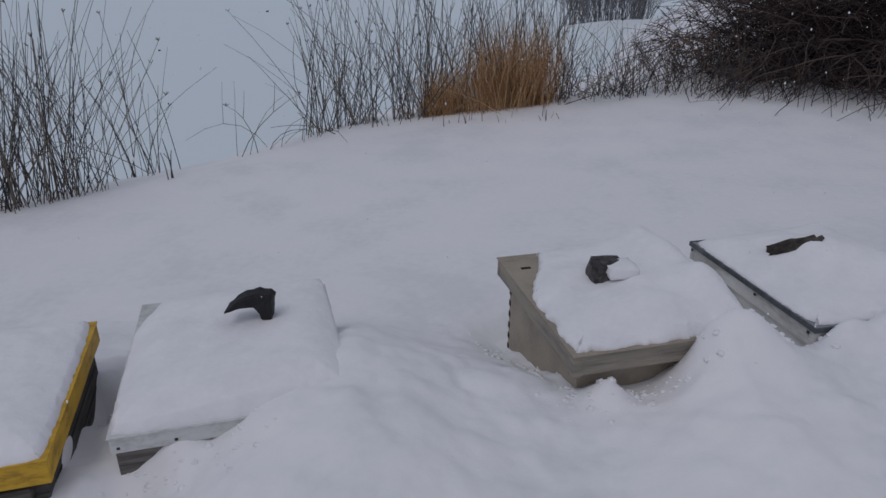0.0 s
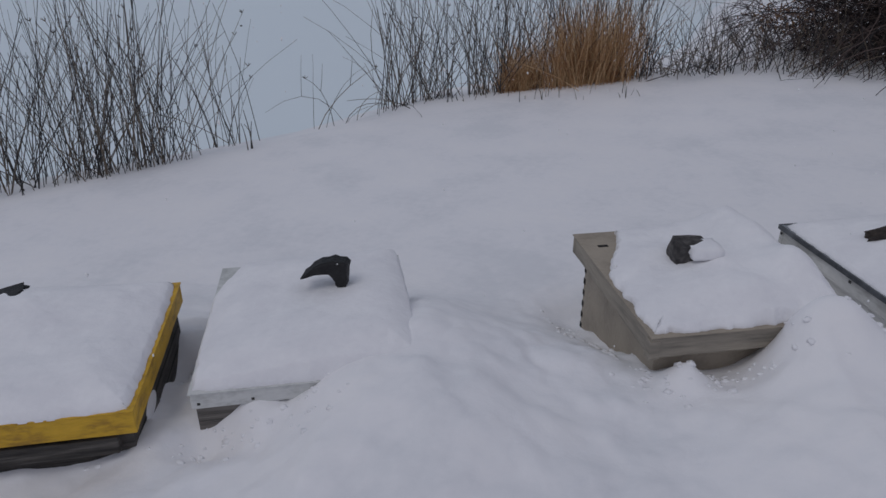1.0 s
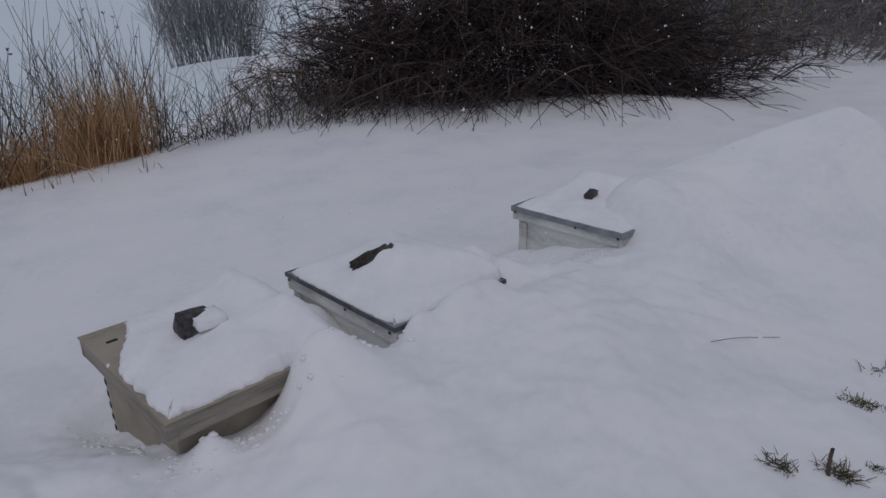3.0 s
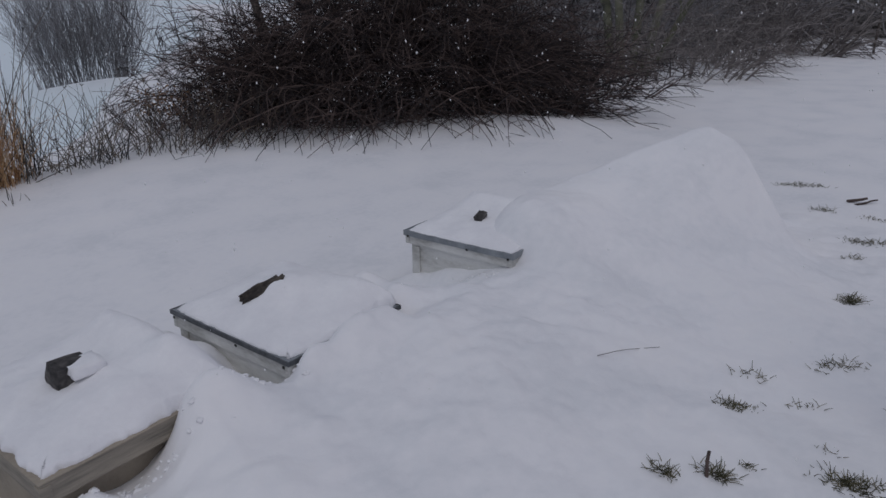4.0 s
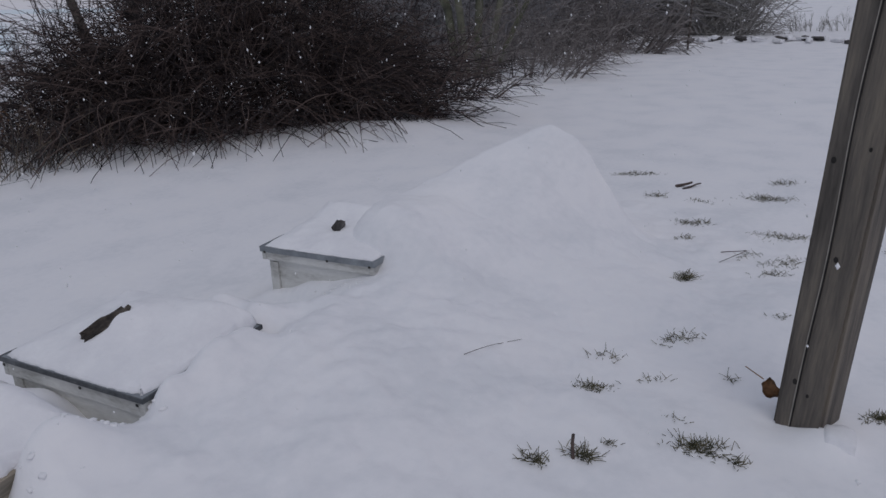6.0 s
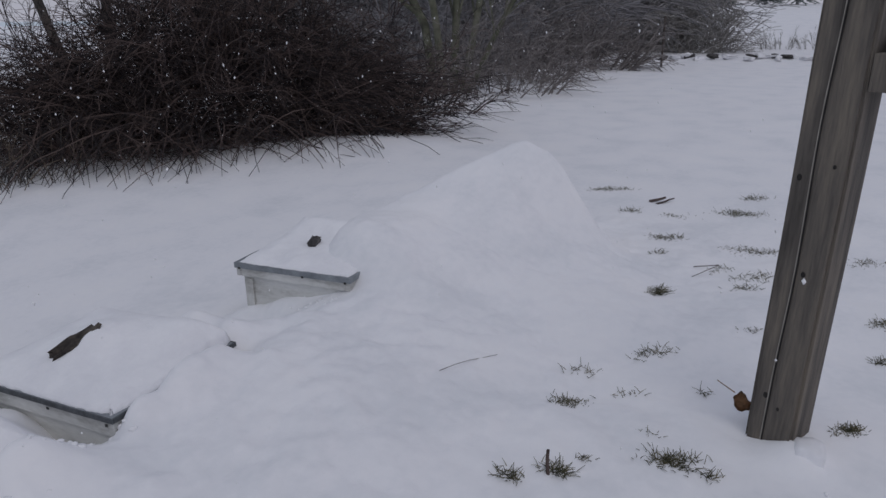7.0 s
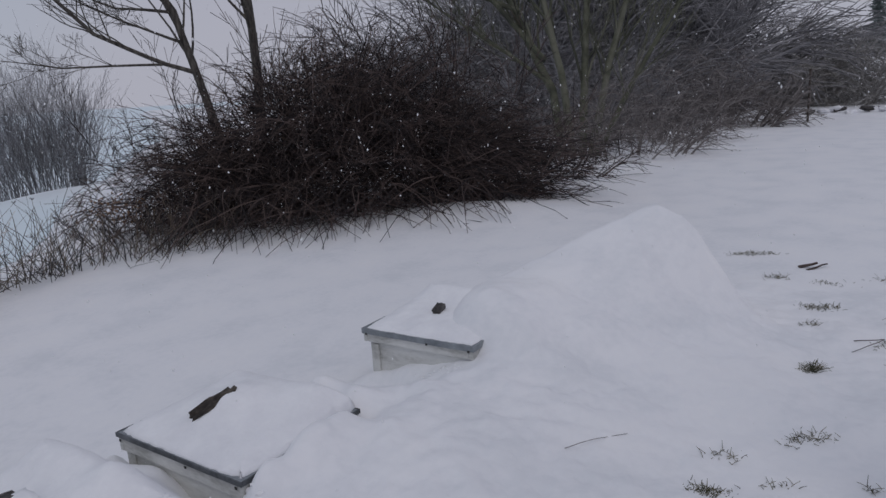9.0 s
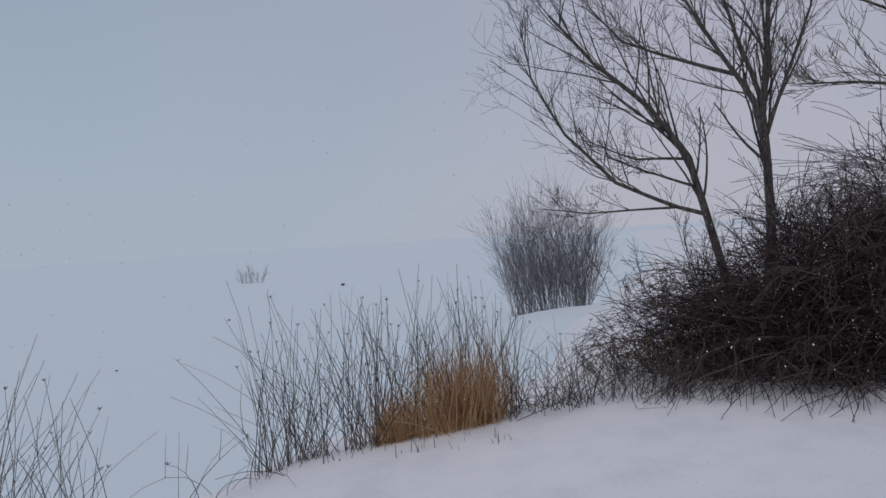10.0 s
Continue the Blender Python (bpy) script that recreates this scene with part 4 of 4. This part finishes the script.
# ---- the post beside the lawn ----
def porch_post():
    post = rig("post", 2.41, 0.26, -0.15, -9.0, "weathered grey square timber post standing in the snow", "post")
    post.matrix_world = pose(2.41, 0.27, -0.15, 1.2, 0, -9.0)
    a = 0.068
    bm = bmesh.new()
    bmesh.ops.create_cube(bm, size=1.0)
    for v in bm.verts:
        v.co = Vector((v.co.x * 2 * a, v.co.y * 2 * a, (v.co.z + 0.5) * 2.9))
    bmesh.ops.bevel(bm, geom=[e for e in bm.edges if abs(e.verts[0].co.z - e.verts[1].co.z) > 1], offset=0.009, segments=2, affect="EDGES")
    bmesh.ops.subdivide_edges(bm, edges=[e for e in bm.edges if e.calc_length() > 1], cuts=60)
    for v in bm.verts:
        v.co += Vector((0.0025 * noise.noise((v.co.x * 30, v.co.y * 30, v.co.z * 2)), 0.0035 * noise.noise((v.co.y * 30, 5, v.co.z * 1.6)), 0))
    part("shaft", bm, POST_WOOD, post)
    # long drying crack with a pale lip, and knots
    s, g = Sticks(201), Sticks(202)
    pts = [(-a - 0.001, 0.022 + 0.010 * noise.noise((0, 3, z * 2.2)) - 0.008 * z, z) for z in np.linspace(0.12, 2.6, 50)]
    s.rod(pts, 0.0022, 0.0016, 4)
    g.rod([(p[0], p[1] - 0.004, p[2]) for p in pts], 0.003, 0.002, 4)
    s.done("crack_lip", material("pale_splinter", [(0.24, 0.22, 0.19), (0.36, 0.33, 0.29)], 20, 0.8, 0.0), post, "pale splintered lip of the crack")
    g.done("crack", SHADOW_GAP, post, "long dark drying crack")
    for y, z, r in ((0.028, 0.33, 0.012), (-0.012, 0.30, 0.008), (0.045, 0.98, 0.011), (-0.01, 0.72, 0.010), (-0.035, 1.02, 0.007)):
        bm = bmesh.new()
        bmesh.ops.create_uvsphere(bm, u_segments=12, v_segments=8, radius=r * 0.6)
        for v in bm.verts:
            v.co = Vector((-a - 0.0005 + v.co.x * 0.25, y + v.co.y, z + v.co.z * 1.4))
        part("knot", bm, SHADOW_GAP, post)
    part("rail_end", box(-a + 0.005, a - 0.02, -a - 0.11, -a - 0.002, 1.21, 1.30, 0.004, 0.0015, 4), POST_WOOD, post, "sawn rail end nailed to the post")
    return post


porch_post()
shard("snow_lump", 2.40, 0.13, 1.165, 0.07, 0.06, 0.045, SNOW_LOOSE, 12, "small peak of snow on the rail end", "snow", (0, 0, 0), 4, 0.15)
shard("snow_lump", 2.345, 0.165, 0.03, 0.08, 0.08, 0.08, SNOW_LOOSE, 13, "clump of snow at the foot of the post", "snow", (0, 0, 20), 4, 0.25)


# ---- the lawn: tufts of grass, leaf, sticks ----
def grass_tuft(x, y, size, count, seed, tall=0.06):
    s = Sticks(seed)
    z, lie = height(x, y), radians(135 + seed * 47 % 50 - 25)
    spots = np.array([(s.r.gauss(0, size * 0.36), s.r.gauss(0, size * 0.17)) for i in range(count)])
    px = spots[:, 0] * math.cos(lie) - spots[:, 1] * math.sin(lie)
    py = spots[:, 0] * math.sin(lie) + spots[:, 1] * math.cos(lie)
    roots = ground_height(x + px, y + py) - z - 0.005
    for rx, ry, rz in zip(px, py, roots):
        a = s.r.uniform(0, 6.28)
        s.rod(s.bent((float(rx), float(ry), float(rz)), (math.cos(a), math.sin(a), s.r.uniform(0.5, 1.8)), tall * s.r.uniform(0.4, 1.2), 3, 0.15, (0, 0, -0.5)), 0.0016, 0.0007)
    ob = s.done("grass_tuft", GRASS)
    ob.matrix_world = pose(x, y, z)
    return tagged(ob, "tuft of flattened winter grass poking through snow", "grass", kind="stuff")


TUFTS = ((4.95, 2.18, 0.13, 70), (5.03, 2.09, 0.19, 90), (4.53, 1.74, 0.09, 40), (4.62, 1.47, 0.15, 50), (4.13, 1.33, 0.13, 110), (4.91, 1.16, 0.22, 130), (4.21, 0.84, 0.23, 240),
         (3.86, 1.26, 0.10, 30), (3.33, 1.03, 0.07, 90), (3.82, 0.91, 0.11, 40), (3.79, 0.74, 0.18, 80), (3.61, 0.72, 0.10, 36), (3.13, 0.55, 0.08, 30), (2.70, 0.79, 0.13, 60), (2.42, 0.93, 0.11, 22),
         (2.18, 0.86, 0.085, 130), (2.38, 0.73, 0.09, 16), (2.57, 0.54, 0.03, 14), (2.18, 0.57, 0.045, 12), (2.10, 0.47, 0.10, 190), (1.83, 0.69, 0.055, 80), (1.93, 0.66, 0.035, 26), (2.11, 0.36, 0.045, 26),
         (1.73, 0.78, 0.05, 50), (4.35, 0.34, 0.14, 80), (3.58, 0.16, 0.10, 70), (3.2, 0.1, 0.07, 34), (2.55, 0.10, 0.08, 140), (4.9, 0.6, 0.14, 70), (5.4, 1.2, 0.14, 60), (2.8, -0.05, 0.06, 40))
for k, (x, y, size, n) in enumerate(TUFTS):
    grass_tuft(x, y, size, int(n * 1.5), 210 + k, 0.024 + 0.009 * (k % 3))


def twig(pts, r0, r1, label, seed, mat=TWIG):
    s = Sticks(seed)
    pts = [Vector(p) for p in pts]
    fine = []
    for a, b in zip(pts[:-1], pts[1:]):
        for j in range(4):
            p = a.lerp(b, j / 4)
            fine.append(p + 0.006 * Vector(noise.noise_vector(p * 9)))
    fine.append(pts[-1])
    s.rod(fine, r0, r1, 5)
    ob = s.done("twig", mat, smooth=True)
    return tagged(ob, label, "twig", "fallen twigs")


def on_snow(x, y, lift=0.004):
    return (x, y, height(x, y) + lift)


twig([on_snow(1.80, 0.70, -0.03), on_snow(1.802, 0.705, 0.075)], 0.006, 0.005, "short dark stick upright in the snow", 250)
twig([on_snow(1.98, 1.24), on_snow(2.11, 1.21, 0.008), on_snow(2.23, 1.18)], 0.0012, 0.0008, "thin twig lying on the snow drift", 251)
twig([on_snow(4.85, 1.74), on_snow(4.93, 1.66, 0.03)], 0.012, 0.008, "short dark broken branch on the lawn", 252)
twig([on_snow(4.83, 1.68), on_snow(4.98, 1.62, 0.02)], 0.008, 0.005, "short dark twig on the lawn", 253)
twig([on_snow(3.75, 1.02), on_snow(3.82, 0.92, 0.02), on_snow(3.62, 0.98)], 0.003, 0.0015, "thin forked twig on the lawn", 254)
twig([(5.1, 4.9, 0.42), (5.05, 4.7, 0.25), on_snow(5.0, 4.45, 0.0)], 0.005, 0.002, "single long twig bent down to the snow", 255)
twig([on_snow(3.0, 2.55, 0.02), on_snow(3.12, 2.5, 0.03)], 0.006, 0.003, "small dark twig lying on the heap", 256)
for k in range(7):
    r = random.Random(300 + k)
    x, y = 4.6 + 0.9 * r.random(), 5.05 - 0.6 * r.random()
    twig([on_snow(x, y), on_snow(x + r.uniform(-0.15, 0.15), y + r.uniform(-0.1, 0.1), 0.02)], 0.004, 0.002, "small dark twig at the edge of the thicket", 310 + k)


def dead_leaf(x, y, z, turn):
    """A curled lobed leaf on a short stem."""
    bm = bmesh.new()
    n = 22
    rim, mid = [], []
    for i in range(n):
        a = 2 * math.pi * i / n
        r = 0.033 * (0.9 + 0.09 * math.cos(7 * a) + 0.2 * noise.noise((3 * math.cos(a), 3 * math.sin(a), 2))) * (1.15 if math.cos(a) > 0 else 0.85)
        rim.append(bm.verts.new((r * math.cos(a), r * math.sin(a), 0.012 * math.sin(2.3 * a) + 0.008 * math.cos(3 * a))))
        mid.append(bm.verts.new((r * 0.5 * math.cos(a), r * 0.5 * math.sin(a), 0.004 * math.sin(2.3 * a))))
    centre = bm.verts.new((0, 0, -0.003))
    for i in range(n):
        j = (i + 1) % n
        bm.faces.new((rim[i], rim[j], mid[j], mid[i]))
        bm.faces.new((mid[i], mid[j], centre))
    top = bmesh.ops.solidify(bm, geom=bm.faces[:], thickness=0.0015)
    leaf = rig("leaf", x, y, z, 0, "curled brown dead leaf beside the post", "leaf")
    leaf.matrix_world = pose(x, y, z, *turn)
    part("blade", bm, LEAF, leaf, smooth=True)
    s = Sticks(260)
    s.rod([(-0.03, 0, 0), (-0.055, 0.004, -0.008), (-0.085, 0.002, -0.03)], 0.002, 0.0015, 5)
    s.done("stem", LEAF, leaf)


dead_leaf(2.38, 0.372, 0.118, (80, 150, 70))

# ---- dark clumps frozen into the lake ----
for k, (x, y, size) in enumerate(((-6.5, 52.0, 0.26), (-9.0, 31.0, 0.10), (-8.6, 19.0, 0.06), (-2.2, 36.0, 0.12))):
    shard("ice_clump", x, y, height(x, y) + size * 0.2, size, size * 0.8, size * 0.7, STONE, 60 + k, "small dark frozen clump on the lake ice", "clump", (0, 0, k * 50), 2, 0.5)

# ---- far lawn: fence rod and frozen clods ----
fence = rig("fence_rod", 17.4, 6.95, 0.0, 0, "thin dark iron rod standing in the snow", "fence post")
rod = Sticks(270)
rod.rod([(0, 0, -0.2), (0.01, 0, 0.6), (0.0, 0.0, 1.2)], 0.028, 0.026, 7)
rod.done("rod", IRON, fence)
clods = Sticks(280)
for k in range(26):
    x, y = 19.4 + 1.6 * k / 26 + clods.r.uniform(-0.5, 0.3), 7.6 - 5.2 * k / 26 + clods.r.uniform(-0.2, 0.2)
    shard("clod", x, y, height(x, y) + 0.03, clods.r.uniform(0.12, 0.36), clods.r.uniform(0.12, 0.3), clods.r.uniform(0.05, 0.13), STONE if k % 3 == 0 else SNOW_LOOSE, 20 + k,
          "frozen earth clod in the ploughed snow ridge" if k % 3 == 0 else "snowy clod in the ploughed ridge", "clod", (k * 13 % 30 - 15, k * 29 % 30 - 15, k * 40), 3, 0.7)["group"] = "clods of the snow ridge"


# ---- crumbs of snow along the drift and round the hives ----
def snow_crumbs(count, seed):
    r = random.Random(seed)
    verts, faces = [], []
    lines = (((0.14, 2.15), (0.36, 1.55), 0.035, 3), ((0.36, 1.52), (0.75, 1.6), 0.035, 3), ((-0.8, 1.2), (-0.45, 1.3), 0.06, 3), ((1.0, 1.95), (1.08, 1.7), 0.03, 2), ((2.05, 2.1), (2.16, 1.86), 0.03, 1),
             ((0.85, 1.62), (1.1, 1.68), 0.05, 1), ((-1.0, 1.1), (-1.0, 1.6), 0.03, 1))
    bag = [l for l in lines for _ in range(l[3])]
    ico = bmesh.new()
    bmesh.ops.create_icosphere(ico, subdivisions=2, radius=1)
    ball = [v.co.copy() for v in ico.verts]
    tris = [[v.index for v in f.verts] for f in ico.faces]
    ico.free()
    for i in range(count):
        (x0, y0), (x1, y1), spread, _ = r.choice(bag)
        t = r.random()
        x, y = x0 + (x1 - x0) * t + r.gauss(0, spread), y0 + (y1 - y0) * t + r.gauss(0, spread)
        q = min(0.010, 0.0035 * math.exp(abs(r.gauss(0, 0.7))))
        z, k = height(x, y), len(verts)
        off = Vector((r.uniform(0, 50), 0, 0))
        flat = r.uniform(0.5, 0.85)
        for p in ball:
            w = q * (1 + 0.7 * noise.noise(p * 1.6 + off))
            verts.append((x + p.x * w * 1.2, y + p.y * w, z - 0.15 * q + p.z * w * flat))
        faces += [tuple(k + j for j in f) for f in tris]
    return tagged(solid("snow_crumbs", verts, faces, SNOW_LOOSE), "small crumbs and clods of loose snow on the drift", "snow", kind="stuff")


snow_crumbs(240, 390)

withered = Sticks(395)
for k in range(150):
    p = Vector((2.15 + withered.r.gauss(0, 0.16), 6.95 + withered.r.gauss(0, 0.1), 0.3 + withered.r.gauss(0, 0.07)))
    withered.rod([p, p + Vector((withered.r.uniform(-0.03, 0.03), withered.r.uniform(-0.02, 0.02), withered.r.uniform(-0.03, 0.01)))], 0.010, 0.004, 3)
tagged(withered.done("withered_leaves", LEAF), "bunch of withered brown leaves caught in the twigs", "dead leaves", kind="stuff")


# ---- falling snow ----
def snowfall(count, seed):
    r = random.Random(seed)
    verts, faces = [], []
    for i in range(count):
        a, d = radians(r.uniform(-45, 92)), 1.3 + 8.5 * r.random() ** 0.7
        x, y, z = 0.3 + d * math.sin(a), d * math.cos(a), r.uniform(0.35, 1.0) * 0.5 * d - 0.05 * d
        if z < height(x, y) + 0.15:
            continue
        q = min(0.0075, 0.0017 * math.exp(r.gauss(0.2, 0.5))) * (0.6 + 0.12 * d)
        k = len(verts)
        tilt, tall = r.uniform(-0.5, 0.5), r.uniform(1.0, 1.9)
        for vx, vy, vz in ((1, 0, 0), (-1, 0, 0), (0, 1, 0), (0, -1, 0), (tilt, 0.2, tall), (-tilt, -0.2, -tall)):
            verts.append((x + vx * q, y + vy * q, z + vz * q))
        for f in ((0, 2, 4), (2, 1, 4), (1, 3, 4), (3, 0, 4), (2, 0, 5), (1, 2, 5), (3, 1, 5), (0, 3, 5)):
            faces.append(tuple(k + j for j in f))
    ob = solid("snowfall", verts, faces, FLAKE)
    return tagged(ob, "loose white flakes of falling snow in the air", "snowflakes", kind="stuff")


snowfall(3000, 400)
